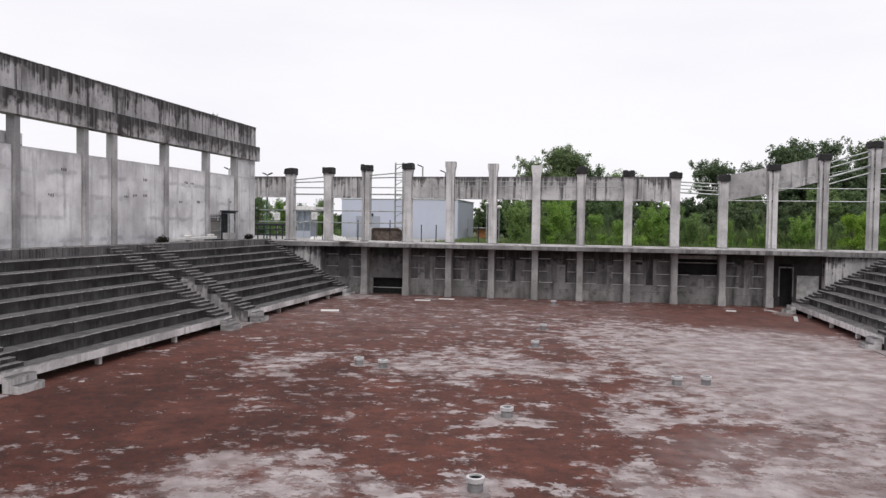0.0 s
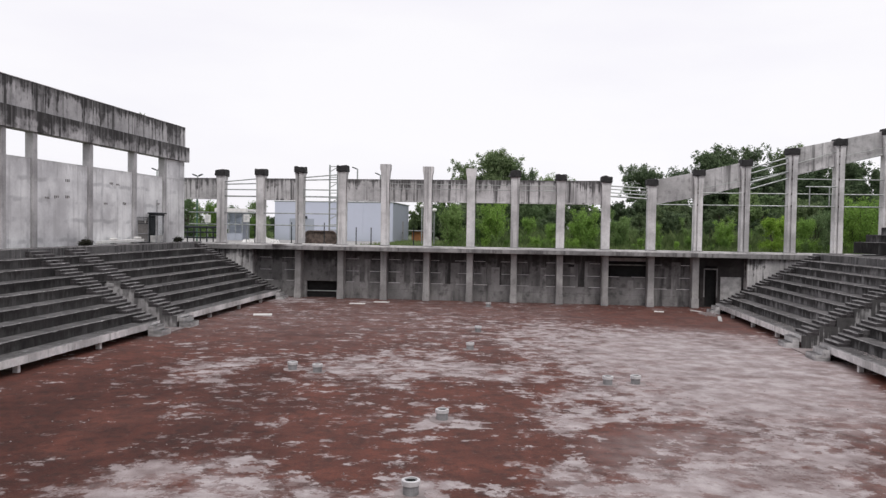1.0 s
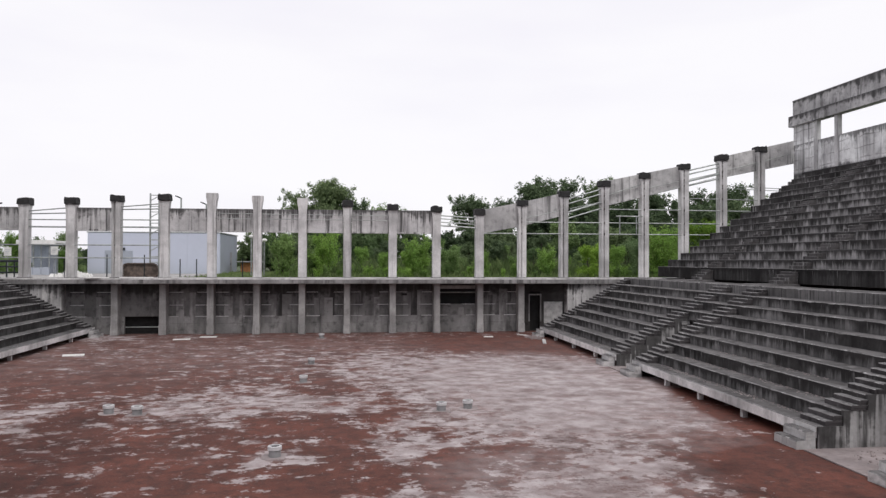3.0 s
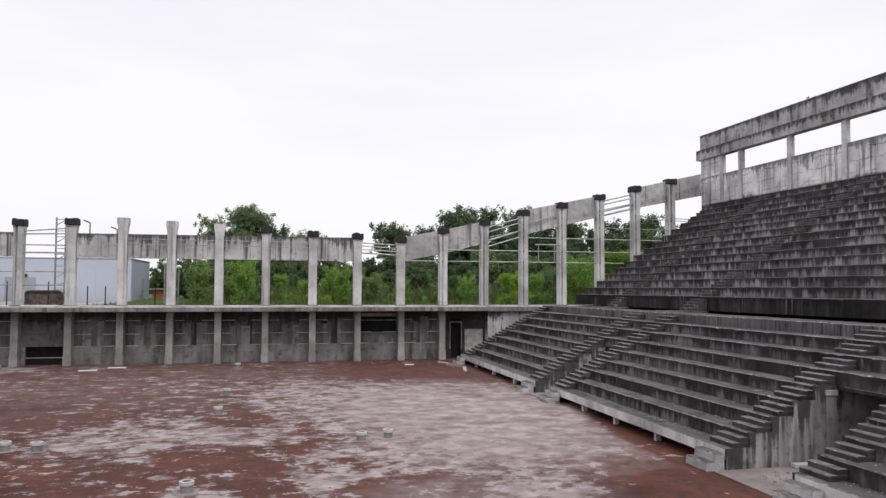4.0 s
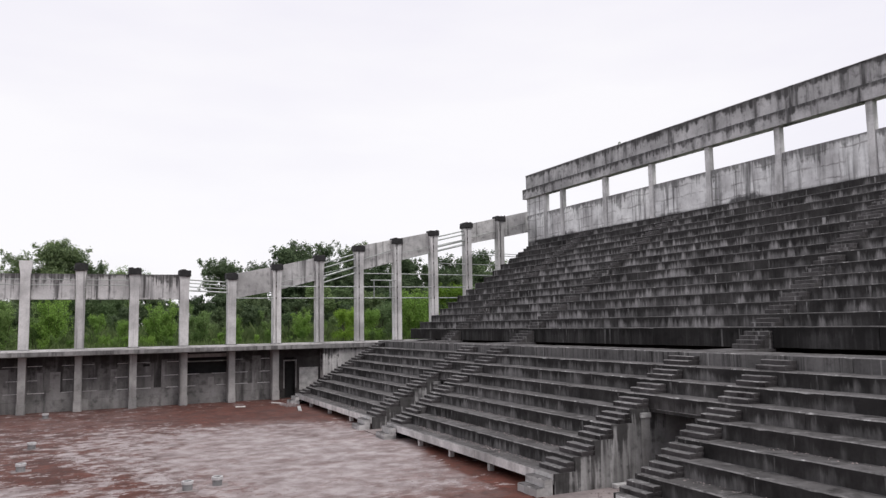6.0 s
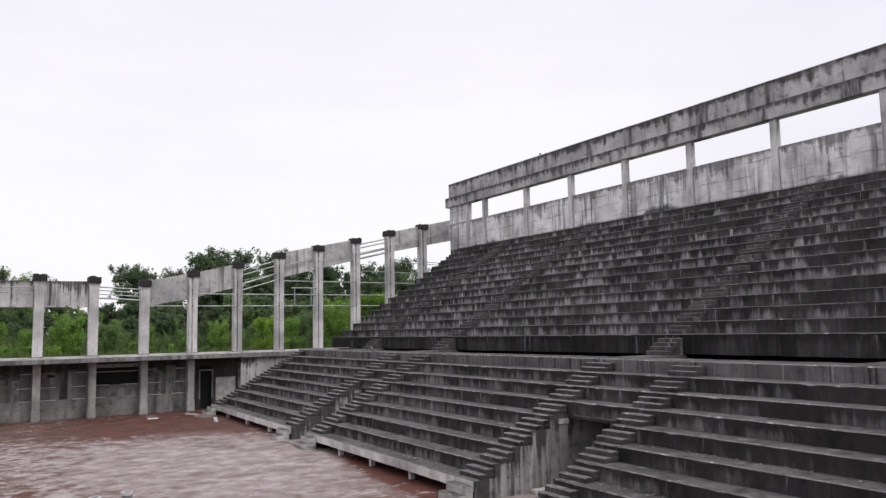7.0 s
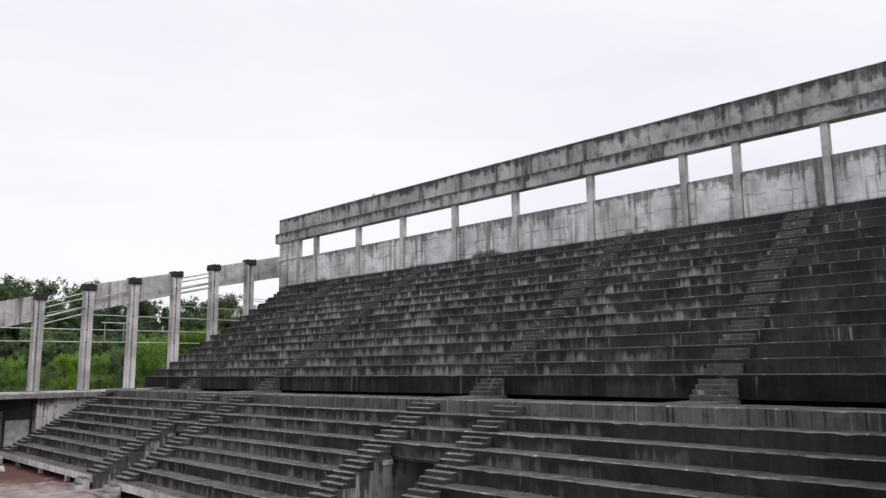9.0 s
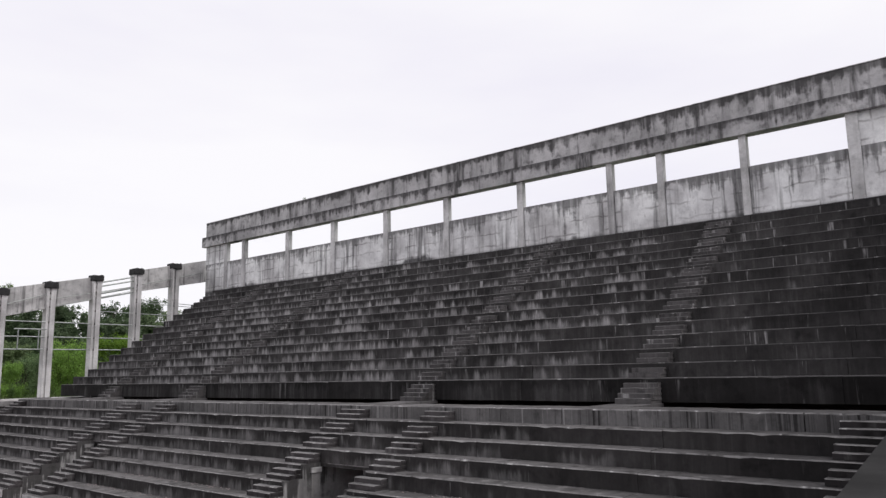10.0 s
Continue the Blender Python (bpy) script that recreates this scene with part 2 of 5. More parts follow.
M_COL = concrete("column_concrete", (0.64, 0.625, 0.622), (0.15, 0.145, 0.145), 0.6, 0.18, pale=((0.80, 0.79, 0.785), 0.5), seed=1, narrow=3.6)
M_BEAM_S = concrete("sloping_beam_concrete", (0.55, 0.538, 0.535), (0.07, 0.067, 0.067), 0.8, 0.5, pale=((0.76, 0.75, 0.745), 0.6), seed=24, narrow=3.0)
M_WALL = concrete("wall_concrete", (0.86, 0.85, 0.865), (0.38, 0.372, 0.376), 0.42, 0.16, edge=((9.54, 0.9, 0.05),), seed=4, form=(1.9, 1.2, 0.2, (0.70, 0.70, 0.71)), grain=0.16)
M_PILLAR = concrete("pillar_concrete", (0.48, 0.47, 0.475), (0.17, 0.165, 0.165), 0.5, 0.25, seed=6)
M_PILLAR_R = concrete("pale_pillar_concrete", (0.62, 0.61, 0.612), (0.10, 0.096, 0.097), 0.6, 0.25, seed=7)
M_BEAM = concrete("beam_concrete", (0.50, 0.488, 0.492), (0.035, 0.033, 0.033), 0.94, 0.35, edge=((13.8, 2.6, 0.18), (12.2, 2.0, 0.62)), seed=9)
M_BEAM_R = concrete("high_beam_concrete", (0.52, 0.508, 0.515), (0.045, 0.043, 0.044), 0.9, 0.6, edge=((19.5, 1.1, 0.16), (18.2, 0.9, 0.2)), seed=13, narrow=1.5, pale=((0.66, 0.65, 0.65), 0.5))
M_BEAM_F = concrete("tie_beam_concrete", (0.55, 0.537, 0.537), (0.05, 0.047, 0.047), 0.9, 0.3, edge=((9.85, 1.8, 0.14),), seed=21, narrow=5.2)
M_SILL_R = concrete("infill_concrete", (0.80, 0.785, 0.795), (0.05, 0.048, 0.05), 0.75, 0.28, edge=((15.7, 1.9, 0.06),), seed=27, foot=(13.3, 0.4), form=(1.25, 0.8, 0.07, (0.52, 0.51, 0.51)), grain=0.25)
M_END = concrete("streaked_end_concrete", (0.56, 0.548, 0.545), (0.06, 0.057, 0.057), 0.95, 0.3, edge=((4.39, 3.2, 0.45),), seed=28)
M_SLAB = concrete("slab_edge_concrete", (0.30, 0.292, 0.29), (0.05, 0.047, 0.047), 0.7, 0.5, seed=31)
M_SLAB_TOP = concrete("pale_slab_top_concrete", (0.50, 0.485, 0.48), (0.16, 0.15, 0.148), 0.3, 0.6, seed=32)
# besides stains, panel tone and dark top paint the shade under the slab
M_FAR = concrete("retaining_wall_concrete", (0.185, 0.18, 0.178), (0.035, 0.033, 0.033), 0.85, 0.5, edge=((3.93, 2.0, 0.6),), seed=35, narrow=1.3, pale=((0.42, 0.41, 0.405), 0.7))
# dark tone paints the shadow that the doorway bay stands in
M_BAY = concrete("shaded_bay_concrete", (0.075, 0.070, 0.069), (0.02, 0.019, 0.019), 0.7, 0.6, seed=38, narrow=1.3)
# runs at the top edge also paint some of the slab's shade
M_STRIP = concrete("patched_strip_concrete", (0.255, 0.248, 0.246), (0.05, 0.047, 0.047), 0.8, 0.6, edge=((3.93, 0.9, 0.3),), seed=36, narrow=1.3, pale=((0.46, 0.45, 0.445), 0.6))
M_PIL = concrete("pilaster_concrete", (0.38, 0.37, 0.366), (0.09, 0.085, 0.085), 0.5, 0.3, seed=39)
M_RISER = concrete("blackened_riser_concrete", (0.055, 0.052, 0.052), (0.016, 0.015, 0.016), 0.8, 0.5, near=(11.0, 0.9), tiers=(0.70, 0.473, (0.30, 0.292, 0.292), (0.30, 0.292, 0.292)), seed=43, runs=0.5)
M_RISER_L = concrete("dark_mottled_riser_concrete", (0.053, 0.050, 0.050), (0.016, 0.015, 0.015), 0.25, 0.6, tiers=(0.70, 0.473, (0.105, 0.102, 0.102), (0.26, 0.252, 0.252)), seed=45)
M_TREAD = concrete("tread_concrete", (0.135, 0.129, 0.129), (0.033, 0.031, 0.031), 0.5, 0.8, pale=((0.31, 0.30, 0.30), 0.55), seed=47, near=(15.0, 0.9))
M_TREAD_L = concrete("left_tread_concrete", (0.135, 0.13, 0.13), (0.04, 0.038, 0.038), 0.4, 0.7, pale=((0.34, 0.33, 0.33), 0.6), seed=48, near=(15.0, 0.7))
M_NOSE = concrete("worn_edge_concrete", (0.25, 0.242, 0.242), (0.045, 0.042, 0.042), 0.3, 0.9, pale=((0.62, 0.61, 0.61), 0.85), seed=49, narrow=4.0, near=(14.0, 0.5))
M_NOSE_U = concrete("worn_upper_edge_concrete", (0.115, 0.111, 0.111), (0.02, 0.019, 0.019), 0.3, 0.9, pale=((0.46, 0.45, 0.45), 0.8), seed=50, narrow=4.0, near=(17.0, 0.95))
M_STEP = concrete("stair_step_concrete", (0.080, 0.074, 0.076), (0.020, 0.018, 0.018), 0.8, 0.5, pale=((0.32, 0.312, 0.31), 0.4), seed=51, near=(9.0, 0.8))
# step tops are paler than the step risers
M_STEP_TOP = concrete("pale_step_top_concrete", (0.20, 0.194, 0.194), (0.035, 0.033, 0.033), 0.3, 0.8, pale=((0.52, 0.51, 0.51), 0.7), seed=52, narrow=4.0, near=(26.0, 0.9))
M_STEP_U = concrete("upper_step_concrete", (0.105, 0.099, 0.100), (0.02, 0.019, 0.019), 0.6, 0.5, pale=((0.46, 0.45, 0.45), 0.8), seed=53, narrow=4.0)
M_FRONT = concrete("front_beam_concrete", (0.76, 0.745, 0.74), (0.14, 0.135, 0.133), 0.35, 0.25, seed=55)
M_BLOCK = concrete("start_block_concrete", (0.56, 0.548, 0.545), (0.10, 0.096, 0.096), 0.4, 0.6, seed=57, bands=(0.20, 0.195, 0.195))
M_SIDE = concrete("side_wall_concrete", (0.34, 0.333, 0.333), (0.035, 0.033, 0.033), 0.85, 0.5, pale=((0.64, 0.63, 0.63), 0.75), seed=59, rake=(0.95, 2.4))
M_SIDE_L = concrete("pale_side_wall_concrete", (0.42, 0.41, 0.408), (0.05, 0.048, 0.048), 0.75, 0.45, pale=((0.66, 0.65, 0.645), 0.7), seed=61, rake=(0.95, 1.1))
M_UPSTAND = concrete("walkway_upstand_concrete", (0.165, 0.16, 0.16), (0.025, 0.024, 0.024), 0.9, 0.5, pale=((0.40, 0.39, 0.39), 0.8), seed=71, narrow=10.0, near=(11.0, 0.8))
M_PAD = concrete("dusty_pad_concrete", (0.33, 0.285, 0.28), (0.13, 0.09, 0.08), 0.2, 0.4, seed=75)
M_RAMP = concrete("terrace_concrete", (0.03, 0.0295, 0.0295), (0.03, 0.03, 0.03), 0.3, 0.5, seed=79)
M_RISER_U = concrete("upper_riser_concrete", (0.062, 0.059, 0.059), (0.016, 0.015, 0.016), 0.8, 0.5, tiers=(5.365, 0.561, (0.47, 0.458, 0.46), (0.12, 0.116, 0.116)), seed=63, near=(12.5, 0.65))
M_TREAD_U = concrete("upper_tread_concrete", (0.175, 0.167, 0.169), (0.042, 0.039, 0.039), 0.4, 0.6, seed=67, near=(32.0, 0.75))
M_CAP = plain("bitumen_felt", (0.022, 0.021, 0.022), 0.8, vary=0.4, scale=6)
M_STEEL = plain("galvanised_steel", (0.36, 0.38, 0.37), 0.45, 0.6)
M_DARKSTEEL = plain("dark_painted_steel", (0.03, 0.035, 0.04), 0.5, 0.3)
M_CLAMP = plain("rusty_clamp_steel", (0.12, 0.105, 0.095), 0.7, 0.3, vary=0.4, scale=20)
M_PIPE = plain("grey_plastic_pipe", (0.25, 0.25, 0.255), 0.6)
M_SOCKET = plain("pale_plastic_socket", (0.60, 0.59, 0.60), 0.5, vary=0.12)
# near-black stands in for the shade inside rooms, passages and pipes
M_DARK = plain("shade_black_interior", (0.018, 0.018, 0.018), 0.9)
M_BOARD = plain("grey_board", (0.33, 0.33, 0.34), 0.7)
M_PALEBOARD = plain("pale_grey_board", (0.46, 0.455, 0.45), 0.7)
M_WHITE = plain("white_sheet", (0.75, 0.74, 0.72), 0.6, vary=0.08)
M_CLAD = plain("pale_blue_cladding", (0.54, 0.57, 0.67), 0.45, vary=0.02, scale=0.25, wear=0.05)
M_GRAVEL = plain("pale_gravel_yard", (0.34, 0.33, 0.32), 0.95, vary=0.3, scale=0.8)
M_CLAD2 = plain("grey_cladding", (0.38, 0.41, 0.47), 0.5, vary=0.04, scale=0.4, wear=0.08)
M_RUST = plain("rusty_tank", (0.13, 0.10, 0.085), 0.8, 0.2, vary=0.5)
M_WOOD = plain("orange_brown_wood", (0.30, 0.13, 0.05), 0.8)
M_BARK = plain("tree_bark", (0.08, 0.065, 0.05), 0.9)
M_GREENPOLE = plain("green_paint", (0.055, 0.13, 0.09), 0.5)
M_MESH = plain("brown_grey_mesh_door", (0.22, 0.21, 0.20), 0.7, vary=0.2, scale=8)
M_LEAF = foliage("tree_leaves", (0.12, 0.185, 0.085), (0.24, 0.33, 0.16))
M_LEAF_D = foliage("dark_tree_leaves", (0.085, 0.125, 0.07), (0.20, 0.265, 0.145))
M_BUSH = foliage("bush_leaves", (0.15, 0.27, 0.06), (0.31, 0.47, 0.13))
M_WILLOW = foliage("willow_leaves", (0.15, 0.25, 0.08), (0.31, 0.43, 0.17))
M_YELLOW = foliage("yellow_green_leaves", (0.20, 0.34, 0.05), (0.36, 0.52, 0.09))
M_DRY = foliage("withered_shrub_leaves", (0.035, 0.036, 0.026), (0.085, 0.082, 0.06))
M_GRASS = foliage("weed_blades", (0.12, 0.18, 0.065), (0.25, 0.31, 0.13))


def window_glass():
    m, nt, bs = node_mat("clear_window_glass")
    bs.inputs["Base Color"].default_value = (0.92, 0.95, 0.96, 1)
    bs.inputs["Roughness"].default_value = 0.03
    bs.inputs["Transmission Weight"].default_value = 1.0
    bs.inputs["IOR"].default_value = 1.1
    return m


M_PANE = window_glass()


def arena_ground():
    """Red clay under drifts of pale dust: broad drifts where the dust lies, broken into small ragged patches."""
    m, nt, bs = node_mat("red_clay_and_dust")
    sep = nt.nodes.new("ShaderNodeSeparateXYZ")
    nt.links.new(nt.nodes.new("ShaderNodeNewGeometry").outputs["Position"], sep.inputs[0])
    grit = mapped_noise(nt, 22.0, 4, offset=5)
    red = mix(nt, ramp(nt, mapped_noise(nt, 0.5, 6), 0.3, 0.7), (0.092, 0.030, 0.021), (0.160, 0.052, 0.035))
    red = mix(nt, ramp(nt, mapped_noise(nt, 2.6, 9, rough=0.75, offset=71), 0.42, 0.66, 0, 0.75), red, (0.040, 0.020, 0.016))
    red = mix(nt, ramp(nt, mapped_noise(nt, 5.0, 8, rough=0.75, offset=77), 0.52, 0.72, 0, 0.45), red, (0.19, 0.11, 0.09))
    red = mix(nt, ramp(nt, grit, 0.4, 0.7, 0, 0.5), red, (0.042, 0.020, 0.018))
    dust = mix(nt, ramp(nt, mapped_noise(nt, 1.3, 6, offset=9), 0.3, 0.7), (0.29, 0.243, 0.241), (0.54, 0.49, 0.492))
    dust = mix(nt, ramp(nt, grit, 0.45, 0.75, 0, 0.3), dust, (0.15, 0.11, 0.105))

    def drift(cx, cy, rx, ry, amount):
        dx = times(nt, times(nt, sep.outputs[0], cx, "SUBTRACT"), rx, "DIVIDE")
        dy = times(nt, times(nt, sep.outputs[1], cy, "SUBTRACT"), ry, "DIVIDE")
        d = times(nt, times(nt, dx, dx), times(nt, dy, dy), "ADD")
        return ramp(nt, d, 0.1, 2.0, amount * 0.62, 0.0)
    v = ramp(nt, sep.outputs[0], 13.4, 15.0, 0.0, -0.10)
    v = times(nt, v, ramp(nt, sep.outputs[1], 46.0, 53.0, 0.0, -0.07), "ADD")
    # dust drifts: centre, reach and amount
    for d in ((-7.4, 16.2, 2.7, 1.9, 0.28), (-5.0, 31.6, 3.4, 4.2, 0.20), (-12.8, 29.1, 3.0, 2.6, 0.17), (4.3, 41.2, 5.6, 8.0, 0.20), (8.6, 34.5, 5.4, 10.0, 0.24), (5.4, 26.4, 5.0, 3.2, 0.17), (2.6, 17.2, 2.9, 2.0, 0.34),
              (6.4, 19.6, 3.2, 3.4, 0.26), (-14.7, 43.6, 2.6, 3.7, 0.12), (-1.0, 30.8, 1.9, 2.7, 0.14), (1.75, 23.9, 0.9, 3.2, 0.20), (-2.3, 16.6, 0.9, 1.2, 0.26), (-2.1, 22.8, 1.1, 1.0, 0.24), (-17.6, 57.6, 2.8, 1.6, 0.34)):
        v = times(nt, v, drift(*d), "ADD")
    # swept bare clay
    for d in ((-15.7, 40.0, 5.0, 8.0, -0.16), (-9.5, 41.0, 3.4, 7.0, -0.12), (-10.3, 29.4, 1.1, 1.7, -0.22), (-9.0, 23.0, 5.2, 3.6, -0.10), (-4.2, 19.4, 3.0, 2.4, -0.12), (-17.0, 25.0, 4.4, 7.0, -0.22), (-2.4, 27.6, 1.2, 2.2, -0.16), (-0.1, 27.0, 1.7, 2.0, -0.22),
              (2.2, 25.3, 1.1, 1.2, -0.26), (-0.4, 21.0, 2.0, 2.6, -0.10), (2.9, 21.5, 1.0, 1.8, -0.26), (5.2, 22.2, 1.9, 1.4, -0.30), (10.5, 51.5, 6.5, 5.0, -0.36), (-1.4, 36.1, 1.3, 3.1, -0.14), (12.8, 20.4, 2.3, 3.2, -0.42),
              (-14.5, 19.0, 5.0, 3.6, -0.16), (-0.4, 17.0, 1.6, 1.8, -0.18), (14.6, 27.0, 1.2, 6.0, -0.16)):
        v = times(nt, v, drift(*d), "ADD")
    n1 = mapped_noise(nt, 0.8, 10, (0.85, 1.0, 1.0), 0.68, 2)
    n2 = mapped_noise(nt, 0.2, 3, (1, 1, 1), 0.5, 6)
    v = times(nt, v, times(nt, times(nt, n2, 0.5, "SUBTRACT"), 0.2), "ADD")
    broad = times(nt, v, 0.50, "ADD")
    v = times(nt, broad, times(nt, times(nt, n1, 0.5, "SUBTRACT"), 1.5), "ADD")
    v = times(nt, v, times(nt, times(nt, mapped_noise(nt, 1.9, 7, (0.8, 1.0, 1.0), 0.66, 83), 0.5, "SUBTRACT"), 1.0), "ADD")
    speckle = times(nt, times(nt, mapped_noise(nt, 7.0, 5, rough=0.7, offset=33), 0.5, "SUBTRACT"), 0.36)
    v = times(nt, v, speckle, "ADD")
    film = ramp(nt, times(nt, broad, times(nt, times(nt, n1, 0.5, "SUBTRACT"), 0.9), "ADD"), 0.48, 0.74, 0.0, 0.62)
    # trodden dust lies as an even sheet on the side of the main stand
    sheet_on = times(nt, drift(9.6, 35.0, 6.0, 10.5, 1.45), drift(6.2, 20.5, 3.6, 3.0, 0.6), "MAXIMUM")
    bare_edge = times(nt, drift(15.1, 26.5, 1.25, 6.5, 1.9), drift(13.4, 20.2, 2.3, 2.0, 1.9), "MAXIMUM")
    sheet_on = times(nt, times(nt, sheet_on, bare_edge, "SUBTRACT"), 0.0, "MAXIMUM")
    film = times(nt, film, times(nt, sheet_on, ramp(nt, n1, 0.32, 0.58, 0.55, 1.0)), "MAXIMUM")
    thin_far = times(nt, ramp(nt, sep.outputs[1], 30.0, 48.0, 0.0, 0.18), ramp(nt, sep.outputs[0], 2.0, 7.0, 1.0, 0.35))
    film = times(nt, film, times(nt, thin_far, ramp(nt, n1, 0.35, 0.6, 0.5, 1.2)), "MAXIMUM")
    crisp = times(nt, ramp(nt, v, 0.57, 0.66, 0.0, 0.86), times(nt, 1.0, times(nt, sheet_on, 0.15), "SUBTRACT"))
    small = times(nt, mapped_noise(nt, 1.5, 8, (0.85, 1.0, 1.0), 0.64, 51), times(nt, times(nt, broad, 0.5, "SUBTRACT"), 0.4), "ADD")
    crisp = times(nt, crisp, ramp(nt, times(nt, small, times(nt, speckle, 0.5), "ADD"), 0.555, 0.615, 0.0, 0.7), "MAXIMUM")
    soft = times(nt, film, crisp, "MAXIMUM")
    bare = ramp(nt, mapped_noise(nt, 1.1, 8, (0.9, 1.0, 1.0), 0.66, 61), 0.53, 0.59, 0.0, 0.6)
    soft = times(nt, soft, times(nt, 1.0, times(nt, bare, times(nt, 1.0, times(nt, sheet_on, 0.8), "SUBTRACT")), "SUBTRACT"))
    col = mix(nt, soft, red, dust)
    damp = times(nt, drift(-14.5, 21.0, 7.5, 9.0, 0.27), mapped_noise(nt, 0.3, 5, offset=21), "ADD")
    wet = ramp(nt, damp, 0.55, 0.72, 0, 0.95)
    col = mix(nt, wet, col, mix(nt, 1.0, col, (0.64, 0.59, 0.58), "MULTIPLY"))
    nt.links.new(col, bs.inputs["Base Color"])
    nt.links.new(ramp(nt, soft, 0, 1, 0.78, 0.66), bs.inputs["Roughness"])
    bs.inputs["Specular IOR Level"].default_value = 0.25
    bump(nt, bs, times(nt, grit, times(nt, soft, 0.4), "ADD"), 0.02, 0.5)
    return m


M_CLAY = arena_ground()
M_EARTH = plain("grassy_earth", (0.07, 0.10, 0.035), 0.95, vary=0.4, scale=0.6)

# ---- builders ----
BASES = random.Random(7)


def empty(name, at=(0, 0, 0)):
    e = new(name)
    e.location = at
    e.empty_display_size = 0.3
    return e


def part(name, bm, mats, parent=None, label="", view_rise=None):
    """Links a bmesh as one mesh object. The last argument lifts points by (y, z) to fit the camera's view."""
    me = bpy.data.meshes.new(name)
    bmesh.ops.recalc_face_normals(bm, faces=bm.faces)
    if view_rise:
        level = [v.co.z for v in bm.verts]
        for v in bm.verts:
            v.co.z += view_rise(v.co.y, v.co.z)
    bm.to_mesh(me)
    bm.free()
    if view_rise:
        at = me.attributes.new("level", "FLOAT", "POINT")
        for d, z in zip(at.data, level):
            d.value = z
    for m in (mats if isinstance(mats, (list, tuple)) else [mats]):
        me.materials.append(m)
    ob = new(name, me)
    if parent is not None:
        ob.parent = parent
        ob.matrix_parent_inverse = Matrix.Translation(-parent.location)
    if label:
        ob["label"] = label
    return ob


def box_bm(x0, x1, y0, y1, z0, z1, bevel=0.015, bm=None):
    bm = bm or bmesh.new()
    r = bmesh.ops.create_cube(bm, size=1.0)
    vs = r["verts"]
    for v in vs:
        v.co = Vector(((x0 + x1) / 2 + v.co.x * (x1 - x0), (y0 + y1) / 2 + v.co.y * (y1 - y0), (z0 + z1) / 2 + v.co.z * (z1 - z0)))
    if bevel:
        es = list({e for v in vs for e in v.link_edges})
        bmesh.ops.bevel(bm, geom=es, offset=bevel, segments=1, affect="EDGES")
    return bm


def sweep_y(profile, y0, y1, step=0.6, jitter=0.006, up_slot=True, chips=0.0):
    """A profile of (x, z) points carried along y, with slightly uneven edges. Faces that look up take slot 1."""
    n = max(1, int(round((y1 - y0) / step)))
    bm = bmesh.new()
    rings = []
    for k in range(n + 1):
        y = y0 + (y1 - y0) * k / n
        j = jitter if 0 < k < n else 0
        ring = [[x + BASES.uniform(-j, j), y, z + BASES.uniform(-j, j)] for x, z in profile]
        if chips and BASES.random() < chips:
            # a corner knocked off: the two points of the nosing move back and down
            bite = BASES.uniform(0.008, 0.03)
            ring[1][2] -= bite
            ring[2][0] += bite * (1 if profile[2][0] > profile[1][0] else -1)
        rings.append([bm.verts.new(p) for p in ring])
    m = len(profile)
    for a, b in zip(rings, rings[1:]):
        for i in range(m):
            bm.faces.new((a[i], a[(i + 1) % m], b[(i + 1) % m], b[i]))
    bm.faces.new(rings[0])
    bm.faces.new(list(reversed(rings[-1])))
    bmesh.ops.recalc_face_normals(bm, faces=bm.faces)
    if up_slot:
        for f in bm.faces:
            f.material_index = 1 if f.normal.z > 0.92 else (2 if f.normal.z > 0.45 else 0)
    return bm


def prism_y(points, y0, y1):
    """A solid from a polygon of (x, z) between y0 and y1."""
    return sweep_y(points, y0, y1, step=1e9, jitter=0, up_slot=False)


def prism_x(points, x0, x1):
    bm = bmesh.new()
    a = [bm.verts.new((x0, y, z)) for y, z in points]
    b = [bm.verts.new((x1, y, z)) for y, z in points]
    n = len(points)
    for i in range(n):
        bm.faces.new((a[i], a[(i + 1) % n], b[(i + 1) % n], b[i]))
    bm.faces.new(a)
    bm.faces.new(list(reversed(b)))
    return bm


def tube_bm(p, q, r, n=8, bm=None):
    bm = bm or bmesh.new()
    p, q = Vector(p), Vector(q)
    d = (q - p).normalized()
    u = d.orthogonal().normalized()
    w = d.cross(u)
    rings = [[bm.verts.new(c + r * (math.cos(6.2832 * k / n) * u + math.sin(6.2832 * k / n) * w)) for k in range(n)] for c in (p, q)]
    for k in range(n):
        bm.faces.new((rings[0][k], rings[0][(k + 1) % n], rings[1][(k + 1) % n], rings[1][k]))
    bm.faces.new(list(reversed(rings[0])))
    bm.faces.new(rings[1])
    return bm


# ---- large structure ----
FAR_Y = 59.8
SLAB_Z, SLAB_UNDER = 4.39, 3.93
COLUMN_X = [-24.65, -21.28, -17.95, -14.4, -10.85, -7.37, -3.87, -0.35, 3.26, 6.80, 10.32, 13.86, 17.38, 20.85, 24.3, 27.8, 31.2, 34.62]
COLUMN_TOP = [10.38, 10.47, 10.7, 10.83, 11.0, 10.83, 10.7, 10.5, 10.25, 10.14, 9.95, 10.72, 11.5, 12.42, 13.15, 13.97, 14.8, 15.57]

bm = bmesh.new()
bmesh.ops.create_grid(bm, x_segments=2, y_segments=2, size=1)
for v in bm.verts:
    v.co = Vector((5 + v.co.x * 34.5, 20 + v.co.y * 41.5, 0))
tagged(part("floor", bm, M_CLAY), "red clay arena floor with pale dusty patches", "arena floor", kind="structure")

